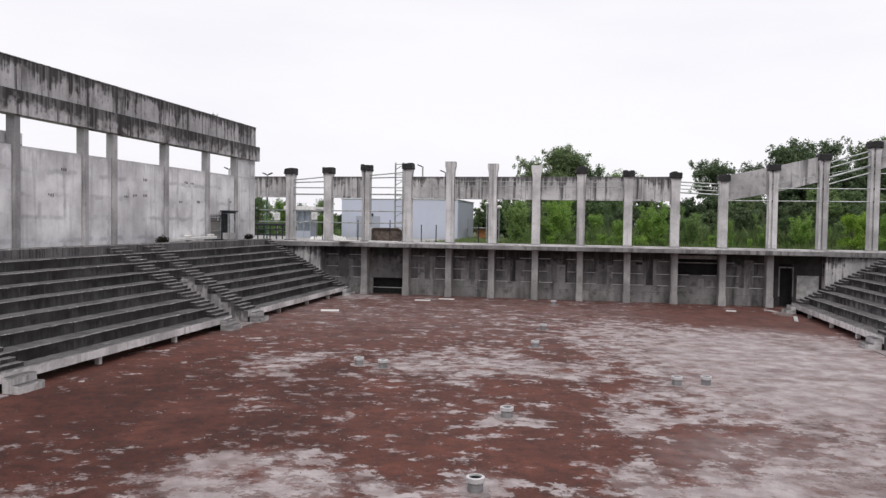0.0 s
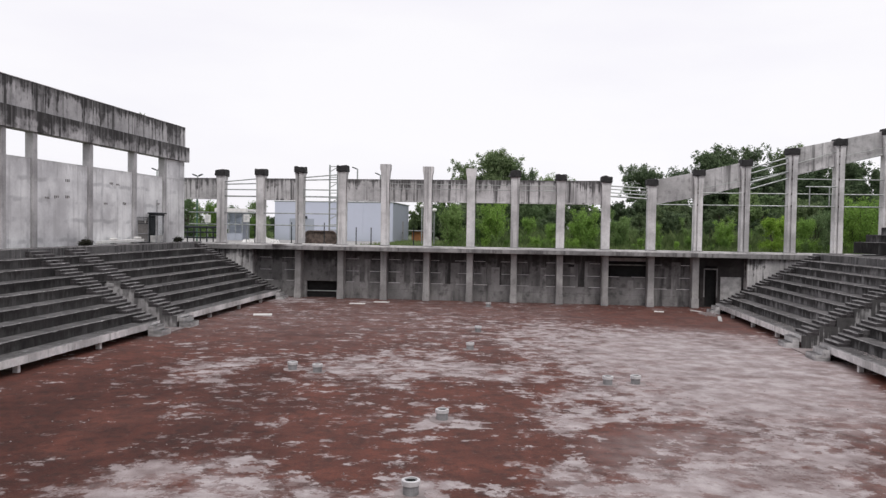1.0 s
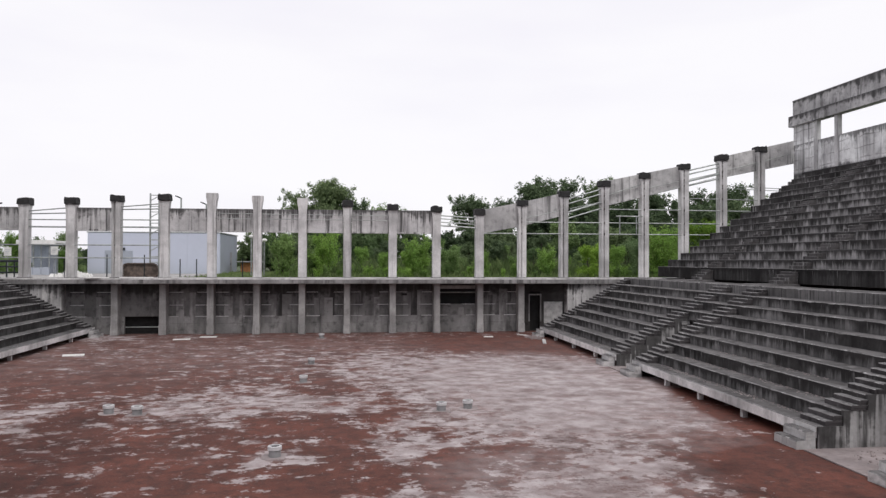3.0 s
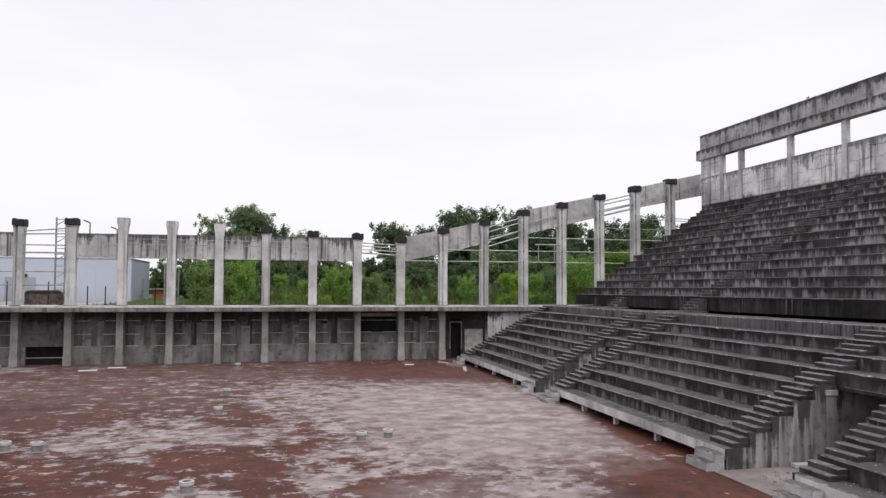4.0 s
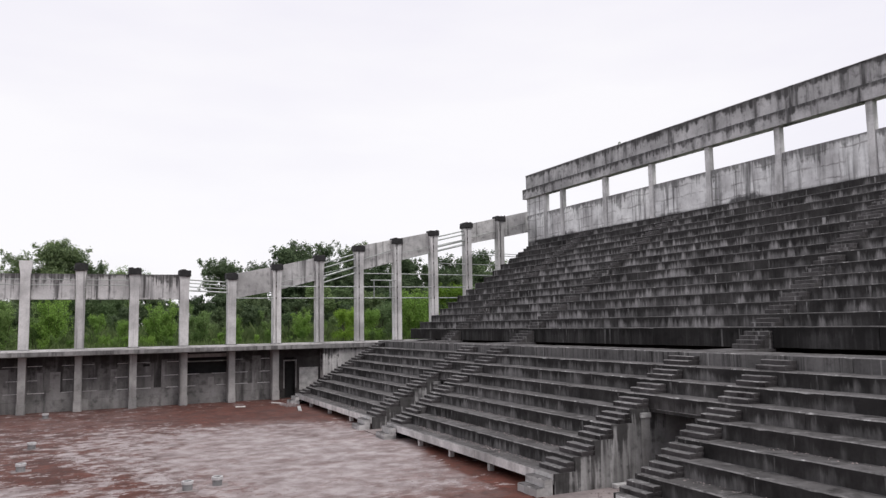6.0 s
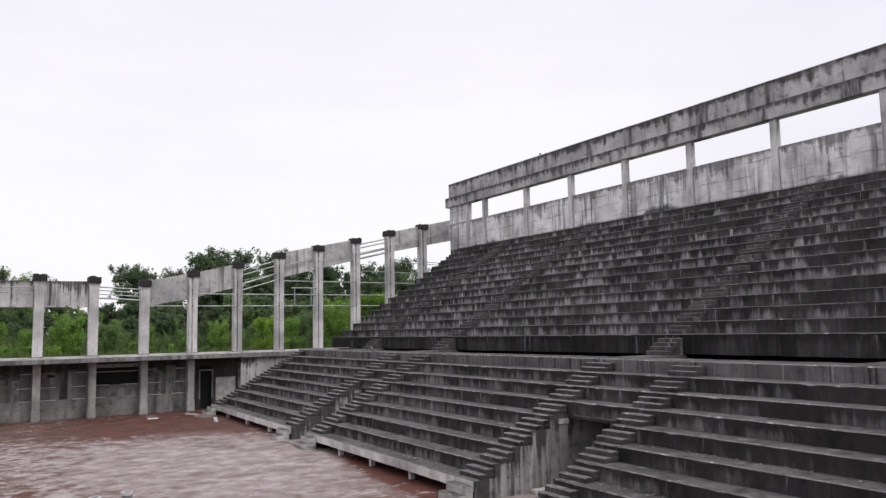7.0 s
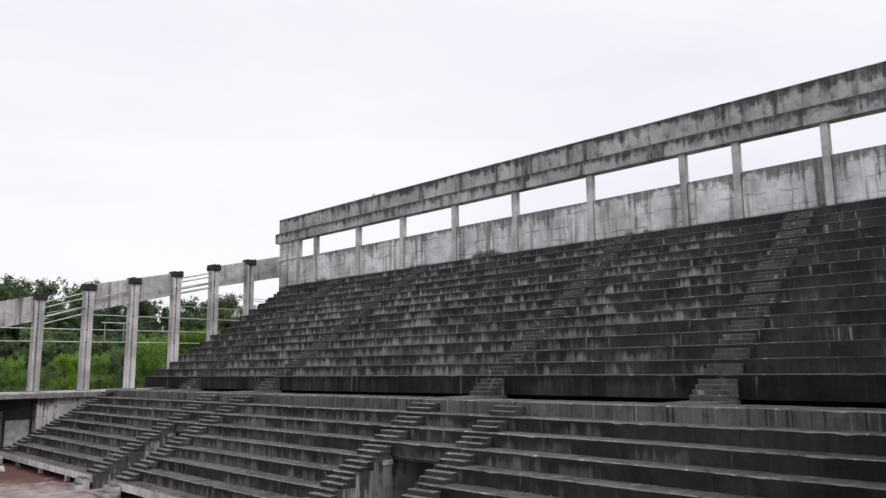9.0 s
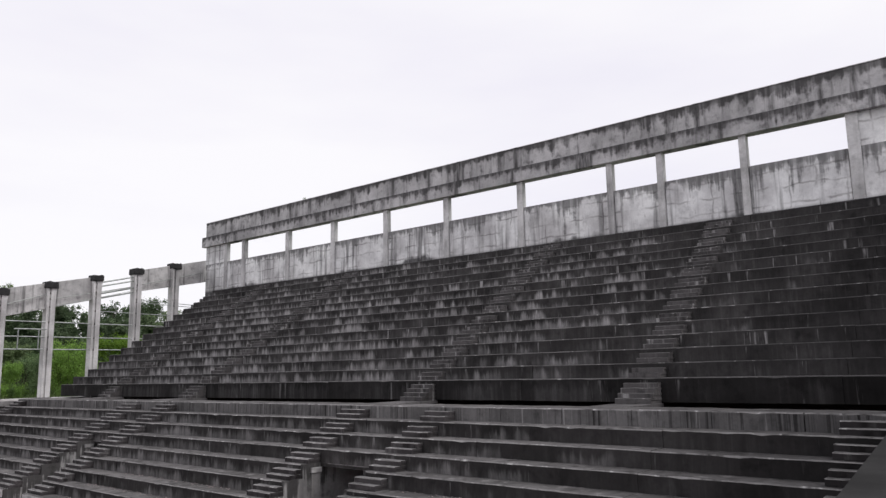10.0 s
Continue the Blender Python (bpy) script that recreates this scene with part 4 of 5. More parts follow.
def lower_stand(name, label, sx, x0, y0, y1, voms, flights, posts, view_rise):
    """voms: passages (ya, yb) through rows 0 to 5; flights: stair bands (ya, yb)."""
    stand = tagged(empty(name, (x0, y0, 0)), label, "grandstand")
    zs = [0.70 + RISE * i for i in range(ROWS + 1)]
    xs = [x0 + sx * GO * i for i in range(ROWS + 1)]
    for i in range(ROWS + 1):
        spans, a = [], y0
        if i <= 4:
            for va, vb in sorted(voms):
                spans.append((a, va))
                a = vb
        spans.append((a, y1))
        go = GO if i < ROWS else (1.35 if sx > 0 else 0.55)
        low = 0.34 if i == 0 else zs[i - 1] - 0.13
        for sa, sb in spans:
            cut = sa
            while cut < sb - 0.01:
                end = min(sb, cut + (2.45 if i == ROWS else 6.0))
                if sb - end < 1.0:
                    end = sb
                dx, dz = (0.0, 0.0) if i == 0 else (BASES.uniform(-0.014, 0.014), BASES.uniform(-0.012, 0.006))
                prof = [(x + dx, z + dz) for x, z in tier_profile(sx, xs[i], low, zs[i], go, 0.13 if i else 0.2)]
                gap = 0.014 if i == ROWS else 0.005
                part("tier", sweep_y(prof, cut + gap, end - gap, 0.3, 0.007, chips=0.07), [M_FRONT if i == 0 else (M_UPSTAND if i == ROWS else (M_RISER if sx > 0 else M_RISER_L)), M_TREAD if sx > 0 else M_TREAD_L, M_NOSE], stand, view_rise=view_rise)
                cut = end
    for fa, fb in flights:
        ga = fa - (0.12 if any(abs(fa - vb) < 0.01 for va, vb in voms) else 0)
        gb = fb + (0.12 if any(abs(fb - va) < 0.01 for va, vb in voms) else 0)
        flight_steps(stand, sx, xs, zs, ga, gb, [M_STEP, M_STEP_TOP, M_NOSE], view_rise=view_rise)
        mid_y = (fa + fb) / 2
        start_block(stand, sx, x0, mid_y - 0.62, mid_y + 0.62)
    for va, vb in voms:
        for y, s in ((va, 1), (vb, -1)):
            prof = [(xs[0] + sx * 0.02, 0.0), (xs[0] + sx * 0.02, zs[0] - 0.004)]
            for i in range(1, 5):
                prof += [(xs[i] + sx * 0.02, zs[i - 1] - 0.004), (xs[i] + sx * 0.02, zs[i] - 0.004)]
            prof += [(xs[5] + sx * 0.02, zs[4] - 0.004), (xs[5] + sx * 0.02, zs[4] - 0.145), (xs[5] + sx * 5.0, zs[4] - 0.145), (xs[5] + sx * 5.0, 0.0)]
            ya, yb = sorted((y + s * 0.0, y + s * 0.12))
            part("passage_wall", prism_y(prof, ya, yb), M_SIDE if sx > 0 else M_SIDE_L, stand, view_rise=view_rise)
            a, b = sorted((xs[4] + sx * 0.42, xs[4] + sx * 0.83))
            ya, yb = sorted((y + s * 0.118, y + s * 0.15))
            part("jamb", box_bm(a, b, ya, yb, 0.05, zs[4] - 0.33, 0.01), M_PIL, stand, "cleaner pale patched jamb", view_rise=view_rise)
            ya, yb = sorted((y + s * 0.10, y + s * 0.20))
            part("bracket_block", box_bm(a - 0.03, b + 0.03, ya, yb, zs[4] - 0.33, zs[4] - 0.15, 0.015), M_BLOCK, stand, "small pale block under the landing", view_rise=view_rise)
        # ceiling and end wall take near-black for the shade inside the passage
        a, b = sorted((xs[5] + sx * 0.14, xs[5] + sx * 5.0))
        part("passage_ceiling", box_bm(a, b, va, vb, zs[4] - 0.14, zs[4] - 0.02, 0), M_DARK, stand, view_rise=view_rise)
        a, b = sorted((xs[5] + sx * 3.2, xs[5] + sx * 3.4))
        part("passage_end", box_bm(a, b, va + 0.121, vb - 0.121, 0.051, zs[4] - 0.146, 0), M_DARK, stand, view_rise=view_rise)
        a, b = sorted((xs[0] - sx * 0.5, xs[5] + sx * 5.0))
        part("passage_floor", box_bm(a, b, va + 0.121, vb - 0.121, 0.0, 0.05, 0.01), M_PAD, stand)
    for py in posts:
        a, b = sorted((xs[0] + sx * 0.12, xs[0] + sx * 0.34))
        part("support_post", box_bm(a, b, py - 0.09, py + 0.09, 0, 0.5, 0.01), M_FRONT, stand)
    for y in (y0 + 0.004, y1 - 0.254):
        prof = [(xs[0] + sx * 0.2, 0.0), (xs[0] + sx * 0.2, zs[0] - 0.21)]
        for i in range(1, 9):
            prof += [(xs[i] + sx * 0.14, zs[i - 1] - 0.135), (xs[i] + sx * 0.14, zs[i] - 0.135)]
        prof += [(xs[8] + sx * 0.5, zs[8] - 0.135), (xs[8] + sx * 0.5, 0.0)]
        part("end_wall", prism_y(prof, y, y + 0.25), M_SIDE, stand, view_rise=view_rise)
    return xs, zs


right_xs, right_zs = lower_stand("lower_stand_right", "blackened stepped concrete grandstand with stair flights and passages", 1, 14.6, 3.4, 57.2,
            [(18.82, 22.2), (37.9, 40.3)], [(22.2, 23.42), (17.72, 18.82), (40.3, 41.85), (36.45, 37.9), (55.75, 57.18), (3.45, 4.9)], [27.0, 30.6, 34.0, 44.5, 49.0, 53.5, 14.0, 9.0], rise_lower)
left_xs, left_zs = lower_stand("lower_stand_left", "blackened stepped concrete grandstand below the tall wall", -1, -19.3, 0.5, 59.7,
            [(17.6, 21.9), (38.9, 41.0)], [(21.9, 23.4), (16.1, 17.6), (37.4, 38.9), (41.0, 42.5), (58.2, 59.68)], [27.5, 33.3, 46.0, 51.0, 55.5, 12.0, 7.0], lambda y, z: 0.0)


def upper_stand():
    x0, z0, go, rise, n = 25.73, 5.365, 0.816, 0.561, 14
    y0, y1 = -12.0, 59.3
    stand = tagged(empty("upper_stand", (x0, y0, 4.4)), "steep black-stained concrete upper grandstand with stair flights", "grandstand")
    xs = [x0 + go * i for i in range(n + 1)]
    zs = [z0 + rise * i for i in range(n + 1)]
    for i in range(n + 1):
        low = 4.50 if i == 0 else zs[i - 1] - 0.14
        cut, g = y0, (go if i < n else 0.5)
        row_end = (60.85, 60.7, 60.05)[i] if i < 3 else min(60.05, 60.6 - 0.16 * i)
        while cut < row_end - 0.01:
            end = cut + 5.95 if row_end - cut - 5.95 > 1.0 else row_end
            dx, dz = BASES.uniform(-0.016, 0.016), BASES.uniform(-0.014, 0.006)
            prof = [(x + dx, z + dz) for x, z in tier_profile(1, xs[i], low, zs[i], g, 0.14)]
            part("tier", sweep_y(prof, cut + 0.006, end - 0.006, 0.4, 0.006, chips=0.07), [M_RISER_U, M_TREAD_U, M_NOSE_U], stand, view_rise=rise_upper)
            cut = end
    for fa, fb, skew in ((11.8, 13.05, 0.07), (22.45, 23.65, 0.0), (40.8, 42.2, -0.12), (51.1, 52.5, -0.13)):
        flight_steps(stand, 1, xs, zs, fa, fb, [M_STEP_U, M_TREAD_U, M_NOSE_U], view_rise=rise_upper, skew=skew)
        part("landing", box_bm(22.72, x0 + 0.1, fa - 0.08, fb + 0.12, 4.34, 4.47, 0.01), M_TREAD_U, stand, view_rise=rise_lower)
        for k in range(4):
            low, top = 4.475 + (z0 - 4.49) * k / 5, 4.49 + (z0 - 4.49) * (k + 1) / 5
            step_plate(stand, 1, x0 - 0.24 * (4 - k), x0 - 0.004, low, top, fa - 0.06, fb + 0.04, [M_STEP_U, M_TREAD_U, M_NOSE_U], rise_lower)
    prof = [(xs[0] + 0.15, 4.62)]
    for i in range(n + 1):
        prof += [(xs[i] + 0.145, zs[i] - 0.145), (xs[min(i + 1, n)] + 0.145, zs[i] - 0.145)]
    prof += [(37.4, zs[n] - 0.145), (37.4, 4.62)]
    clean = [p for k, p in enumerate(prof) if p != prof[k - 1]]
    part("end_wall", prism_y(clean, y1 - 0.3, y1 - 0.02), M_SIDE, stand)
    # black wall added behind the gap so it reads as shade
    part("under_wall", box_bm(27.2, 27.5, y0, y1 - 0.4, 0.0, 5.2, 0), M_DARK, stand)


upper_stand()

# near end: terrace below the camera and its sloping side wall
near = tagged(empty("terrace", (0, 0, 0)), "plain concrete terrace at the near end", "terrace", kind="structure")
bm = bmesh.new()
edge = [(-27.4, -21.0), (22.6, -21.0), (22.6, 4.03), (10.0, 2.5), (-27.4, -2.1)]
for z, flip in ((4.39, False), (3.93, True)):
    f = bm.faces.new([bm.verts.new((x, y, z)) for x, y in edge])
bm.verts.ensure_lookup_table()
for k in range(5):
    bm.faces.new((bm.verts[k], bm.verts[(k + 1) % 5], bm.verts[5 + (k + 1) % 5], bm.verts[5 + k]))
part("slab", bm, M_RAMP, near)
part("front_wall", box_bm(-27.4, 13.5, -2.9, -2.6, 0.0, 3.93, 0), M_FAR, near)
part("back_wall", box_bm(-27.4, 37.4, -21.4, -21.05, 0.0, 13.0, 0), M_WALL, near)


# ---- things on the arena floor ----
def pipe_stub(x, y, r=0.18, h=0.33):
    p = tagged(empty("drain_pipe", (x, y, 0)), "short grey pipe stub standing in a pale dust patch", "pipe", "pipe stubs on the arena floor")
    bm = bmesh.new()
    n = 20
    rings = []
    for rad, z in ((r, 0.0), (r, h - 0.05), (r + 0.025, h - 0.045), (r + 0.025, h), (r - 0.025, h), (r - 0.03, 0.05)):
        rings.append([bm.verts.new((x + rad * math.cos(6.2832 * k / n), y + rad * math.sin(6.2832 * k / n), z)) for k in range(n)])
    for a, b in zip(rings, rings[1:]):
        for k in range(n):
            bm.faces.new((a[k], a[(k + 1) % n], b[(k + 1) % n], b[k]))
    part("pipe", bm, M_PIPE, p)
    bm = bmesh.new()
    ring = [[bm.verts.new((x + rad * math.cos(6.2832 * k / n), y + rad * math.sin(6.2832 * k / n), z)) for k in range(n)] for rad, z in ((r + 0.002, h * 0.66), (r + 0.03, h * 0.68), (r + 0.032, h), (r + 0.004, h + 0.012), (r - 0.03, h + 0.01), (r - 0.03, h - 0.05))]
    for a, b in zip(ring, ring[1:]):
        for k in range(n):
            bm.faces.new((a[k], a[(k + 1) % n], b[(k + 1) % n], b[k]))
    part("socket", bm, M_SOCKET, p, "pale plastic pipe socket")
    # inner tube coloured black for the shade in the pipe
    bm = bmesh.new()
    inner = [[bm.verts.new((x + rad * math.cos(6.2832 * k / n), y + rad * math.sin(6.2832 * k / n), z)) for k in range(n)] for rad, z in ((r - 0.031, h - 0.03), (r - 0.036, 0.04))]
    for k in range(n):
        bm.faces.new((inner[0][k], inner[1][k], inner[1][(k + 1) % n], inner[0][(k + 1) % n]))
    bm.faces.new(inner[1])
    part("bore", bm, M_DARK, p, "inside of the pipe, coloured black for shade")
    # thin plate added and coloured as the dust round the pipe foot
    bm = bmesh.new()
    rng = random.Random(int(abs(x * 100 + y)))
    ring = [bm.verts.new((x + 0.36 * (abs(math.cos(a)) ** 0.5) * math.copysign(1, math.cos(a)) + rng.uniform(-.07, .07),
                          y + 0.36 * (abs(math.sin(a)) ** 0.5) * math.copysign(1, math.sin(a)) + rng.uniform(-.07, .07), 0.012)) for a in [6.2832 * k / 16 for k in range(16)]]
    low = [bm.verts.new((v.co.x * 1.0, v.co.y, 0.0)) for v in ring]
    bm.faces.new(ring)
    for k in range(16):
        bm.faces.new((low[k], low[(k + 1) % 16], ring[(k + 1) % 16], ring[k]))
    part("pad", bm, M_PAD, p)


for x, y in ((-2.3, 16.5), (-2.27, 23.1), (-9.2, 30.1), (-8.07, 29.8), (3.53, 29.4), (4.63, 29.7), (-2.28, 36.7), (-2.23, 43.0), (-2.2, 56.7)):
    pipe_stub(x, y)


def sheet(x, y, a, b, turn, z=0.0, label="thin white board lying on the floor"):
    bm = box_bm(-a / 2, a / 2, -b / 2, b / 2, 0, 0.06, 0.01)
    bmesh.ops.rotate(bm, verts=bm.verts, matrix=Matrix.Rotation(turn, 3, "Z"))
    bmesh.ops.translate(bm, verts=bm.verts, vec=(x, y, z + 0.002))
    tagged(part("board", bm, M_WHITE), label, "board", "boards lying about")


sheet(-16.7, 47.9, 1.2, 0.7, 0.3)
sheet(-12.2, 56.4, 1.2, 0.5, 0.1)
sheet(-10.6, 57.9, 1.2, 0.5, 0.0)
sheet(10.35, 56.3, 0.7, 0.4, -0.2)
sheet(-19.0, 59.0, 1.6, 0.6, 0.5, SLAB_Z, "pale slab lying on the far terrace")
sheet(-16.4, 60.1, 2.4, 0.5, 0.0, SLAB_Z, "pale slab lying on the far terrace")

rng = random.Random(11)


def rubble(name, label, cx, cy, rx, ry, z, n, size, mat):
    verts, faces = [], []
    for _ in range(n):
        a, r = rng.uniform(0, 6.28), rng.random() ** 0.7
        x, y, s = cx + rx * r * math.cos(a), cy + ry * r * math.sin(a), size * rng.uniform(0.4, 1.3)
        zz = z + max(0, (1 - r)) * size * 1.6
        b = len(verts)
        for sx, sy, sz in ((-1, -1, 0), (1, -1, 0), (1, 1, 0), (-1, 1, 0), (-.6, -.7, 1), (.7, -.5, 1), (.6, .7, 1), (-.7, .6, 1)):
            verts.append((x + sx * s * rng.uniform(.6, 1), y + sy * s * rng.uniform(.6, 1), z + 0.001 + (zz - z + s * rng.uniform(.7, 1.1)) * sz))
        faces += [tuple(b + i for i in q) for q in ((0, 1, 5, 4), (1, 2, 6, 5), (2, 3, 7, 6), (3, 0, 4, 7), (4, 5, 6, 7))]
    me = bpy.data.meshes.new(name)
    me.from_pydata(verts, [], faces)
    me.materials.append(mat)
    tagged(new(name, me), label, "rubble", kind="stuff")


rubble("rubble_heap", "low dirty rubble heap by the retaining wall", -18.4, 58.9, 1.8, 0.4, 0.0, 110, 0.05, M_PAD)
rubble("floor_grit", "small stones scattered over the clay floor", -2.0, 30.0, 15.5, 27.0, 0.0, 420, 0.018, M_PAD)
rubble("passage_debris", "loose stones and dirt in the passage mouth", 16.6, 20.6, 1.7, 1.2, 0.05, 110, 0.035, M_PAD)

rubble("corner_debris", "broken concrete and dirt beside the end of the grandstand", 13.7, 55.4, 0.7, 1.5, 0.0, 70, 0.07, M_PAD)
bm = box_bm(-0.12, 0.12, -0.85, 0.85, 0.0, 0.05, 0.008)
for v in bm.verts:
    v.co = pose(13.62, 52.2, 0.0, 4, 0, -12) @ v.co + Vector((0, 0, 0.065))
tagged(part("broken_plank", bm, M_PALEBOARD), "short pale broken plank lying by the grandstand", "plank")
tagged(part("slab_fragment", box_bm(16.9, 17.5, 21.72, 21.98, 0.05, 0.2, 0.02), M_BLOCK), "pale broken slab piece lying in the passage mouth", "slab piece")


def tier_litter(row, y0, y1, n, size):
    """Crumbs and dirt swept against the riser behind a tread of the lower stand."""
    verts, faces = [], []
    z0 = right_zs[row]
    for _ in range(n):
        y = rng.uniform(y0, y1)
        x, s = right_xs[row + 1] - 0.03 - 0.35 * rng.random() ** 2.2, size * rng.uniform(0.4, 1.4)
        z = z0 + rise_lower(y, z0)
        b = len(verts)
        for sx, sy, sz in ((-1, -1, 0), (1, -1, 0), (1, 1, 0), (-1, 1, 0), (0.2, 0.1, 1)):
            verts.append((x + sx * s * rng.uniform(.5, 1), y + sy * s * rng.uniform(.5, 1.3), z + 0.003 + s * rng.uniform(.5, 1.0) * sz))
        faces += [tuple(b + i for i in q) for q in ((0, 1, 4), (1, 2, 4), (2, 3, 4), (3, 0, 4))]
    me = bpy.data.meshes.new("tread_litter")
    me.from_pydata(verts, [], faces)
    me.materials.append(M_PAD)
    tagged(new("tread_litter", me), "crumbled concrete and dry leaves on a tread", "litter", kind="stuff")


for row, y0, y1, n in ((0, 24.2, 36.0, 190), (1, 24.2, 35.0, 150), (2, 25.0, 33.0, 90), (0, 42.0, 56.0, 120), (0, 6.0, 17.5, 170), (1, 6.0, 17.5, 90), (3, 8.0, 17.0, 50)):
    tier_litter(row, y0, y1, n, 0.028)
rubble("tier_litter", "crumbled concrete along the front tier", 15.15, 30.0, 0.22, 6.0, 0.70, 90, 0.016, M_PAD)
rubble("tier_litter", "crumbled concrete on the near tiers", 15.15, 13.0, 0.22, 4.0, 0.70, 70, 0.022, M_PAD)
sheet(15.3, 20.0, 0.34, 0.22, 0.4, 0.05, "small pale block lying in the passage")
sheet(13.2, 57.4, 0.9, 0.14, -0.9, 0.0, "thin pale plank lying by the stand corner")

# ---- left wall foot: cabinet, plank, weeds ----
screen = tagged(empty("mesh_screen", (-27.4, 52.6, 4.49)), "rusty grey mesh screen with cross bars leaning on the wall", "screen")
part("mesh_panel", box_bm(-27.47, -27.44, 51.78, 53.3, 4.52, 6.12, 0.004), M_MESH, screen)
for y in (51.74, 53.34):
    part("side_bar", box_bm(-27.48, -27.41, y - 0.04, y + 0.04, 4.49, 6.36, 0.006), M_BOARD, screen)
for z in (4.56, 5.15, 5.9, 6.08, 6.22, 6.34):
    part("cross_bar", box_bm(-27.438, -27.40, 51.78, 53.3, z - 0.025, z + 0.025, 0.004), M_DARKSTEEL if z > 5.5 else M_BOARD, screen)
part("tag", box_bm(-27.399, -27.39, 52.75, 52.9, 5.92, 6.1, 0.002), M_WHITE, screen)
tagged(part("wall_pipe", tube_bm((-27.53, 51.58, 4.45), (-27.53, 51.58, 7.8), 0.035), M_SOCKET), "thin pale pipe running up the wall", "pipe")
booth = tagged(empty("glazed_booth", (-27.1, 54.0, 4.49)), "narrow dark-framed glazed booth beside the mesh screen", "booth")
for xa, xb, ya, yb, m in ((-27.4, -27.32, 53.42, 53.5, M_DARKSTEEL), (-26.9, -26.8, 53.42, 53.52, M_BOARD), (-26.9, -26.8, 54.5, 54.6, M_BOARD), (-27.4, -27.32, 54.52, 54.6, M_DARKSTEEL)):
    part("frame_post", box_bm(xa, xb, ya, yb, 4.49, 6.5, 0.005), m, booth)
part("roof", box_bm(-27.46, -26.66, 53.28, 54.74, 6.62, 6.72, 0.015), M_DARKSTEEL, booth)
part("head_panel", box_bm(-27.42, -26.78, 53.41, 54.61, 6.5, 6.62, 0.008), M_DARKSTEEL, booth)
part("pane", box_bm(-26.86, -26.84, 53.53, 54.49, 5.02, 6.49, 0), M_PANE, booth)
part("pane", box_bm(-27.31, -26.91, 53.45, 53.47, 5.02, 6.49, 0), M_PANE, booth)
part("back_panel", box_bm(-27.44, -27.41, 53.42, 54.6, 4.5, 6.49, 0.004), M_DARKSTEEL, booth)
part("lower_panel", box_bm(-26.87, -26.83, 53.53, 54.49, 4.5, 5.01, 0.005), M_PALEBOARD, booth)
part("lower_panel", box_bm(-27.31, -26.91, 53.44, 53.48, 4.5, 5.01, 0.005), M_PALEBOARD, booth)
tagged(part("conduit", tube_bm((-27.53, 54.9, 6.5), (-27.53, 54.9, 7.7), 0.02), M_DARKSTEEL), "short dark conduit on the wall above the booth", "conduit")
bm = box_bm(-27.28, -26.9, 46.2, 51.75, 4.53, 4.72, 0.015)
for v in bm.verts:
    v.co.z += 0.012 * (v.co.y - 46.2)
plank = tagged(empty("plank", (-27.1, 49.0, 4.49)), "thick white plank propped on blocks along the wall foot", "plank")
part("board", bm, M_WHITE, plank)
for y in (47.9, 50.6):
    part("prop_block", box_bm(-27.25, -26.93, y - 0.14, y + 0.14, 4.485, 4.56, 0.012), M_PALEBOARD, plank)
for y, z in ((47.95, 4.745), (51.15, 4.78)):
    b = tagged(part("bundle", box_bm(-27.25, -26.93, y - 0.3, y + 0.3, z, z + 0.17, 0.06), M_WHITE), "small white bundle on the plank", "bundle", "bundles on the plank")

# ---- far terrace and beyond: building, kiosk, posts, lamps ----
bld = tagged(empty("site_building", (-21, 91, 4)), "low flat pale blue metal-clad building", "building")
for k in range(4):
    x0 = -28.3 + 13.9 * k / 4
    part("wall_panel", box_bm(x0 + 0.003, x0 + 13.9 / 4 - 0.003, 85.0, 85.12, 3.9, 8.62, 0.008), M_CLAD, bld)
part("side_wall", box_bm(-14.5, -14.35, 85.13, 97.0, 3.9, 8.6, 0.02), M_CLAD2, bld)
part("core", box_bm(-28.25, -14.52, 85.14, 97.0, 3.9, 8.55, 0), M_CLAD2, bld)
part("roof_trim", box_bm(-28.4, -14.25, 84.95, 97.1, 8.63, 8.74, 0.02), M_STEEL, bld)
side_door = part("side_door", box_bm(-14.34, -14.3, 91.5, 92.8, 4.0, 6.6, 0.01), M_BOARD, bld)
part("handle", box_bm(-14.299, -14.25, 91.6, 91.66, 5.1, 5.3, 0.005), M_DARKSTEEL, side_door)
part("wall_box", box_bm(-24.9, -24.4, 84.8, 84.99, 6.7, 7.0, 0.01), M_DARKSTEEL, bld)
roller = part("roller_door", box_bm(-26.5, -23.6, 84.95, 84.99, 3.95, 6.7, 0.01), M_CLAD2, bld)
for k in range(9):
    part("slat", box_bm(-26.45, -23.65, 84.925, 84.949, 3.98 + 0.3 * k, 4.25 + 0.3 * k, 0.008), M_CLAD2, roller)

tank = tagged(empty("skip_frame", (-17.7, 66, 4.2)), "rusty rounded steel skip frame on the ground", "skip frame")
prof = []
for cx, cz, a0 in ((-16.7, 5.08, 0), (-18.75, 5.08, 90), (-18.75, 4.55, 180), (-16.7, 4.55, 270)):
    for k in range(5):
        a = radians(a0 + 22.5 * k)
        prof.append((cx + 0.4 * math.cos(a), cz + 0.35 * math.sin(a)))
for a, b in zip(prof, prof[1:] + prof[:1]):
    part("bar", tube_bm((a[0], 66, a[1]), (b[0], 66, b[1]), 0.07, 6), M_RUST, tank)
part("plate", prism_y([(x * 0.97 - 0.53, z * 0.97 + 0.145) for x, z in prof], 66.1, 66.5), M_RUST, tank)

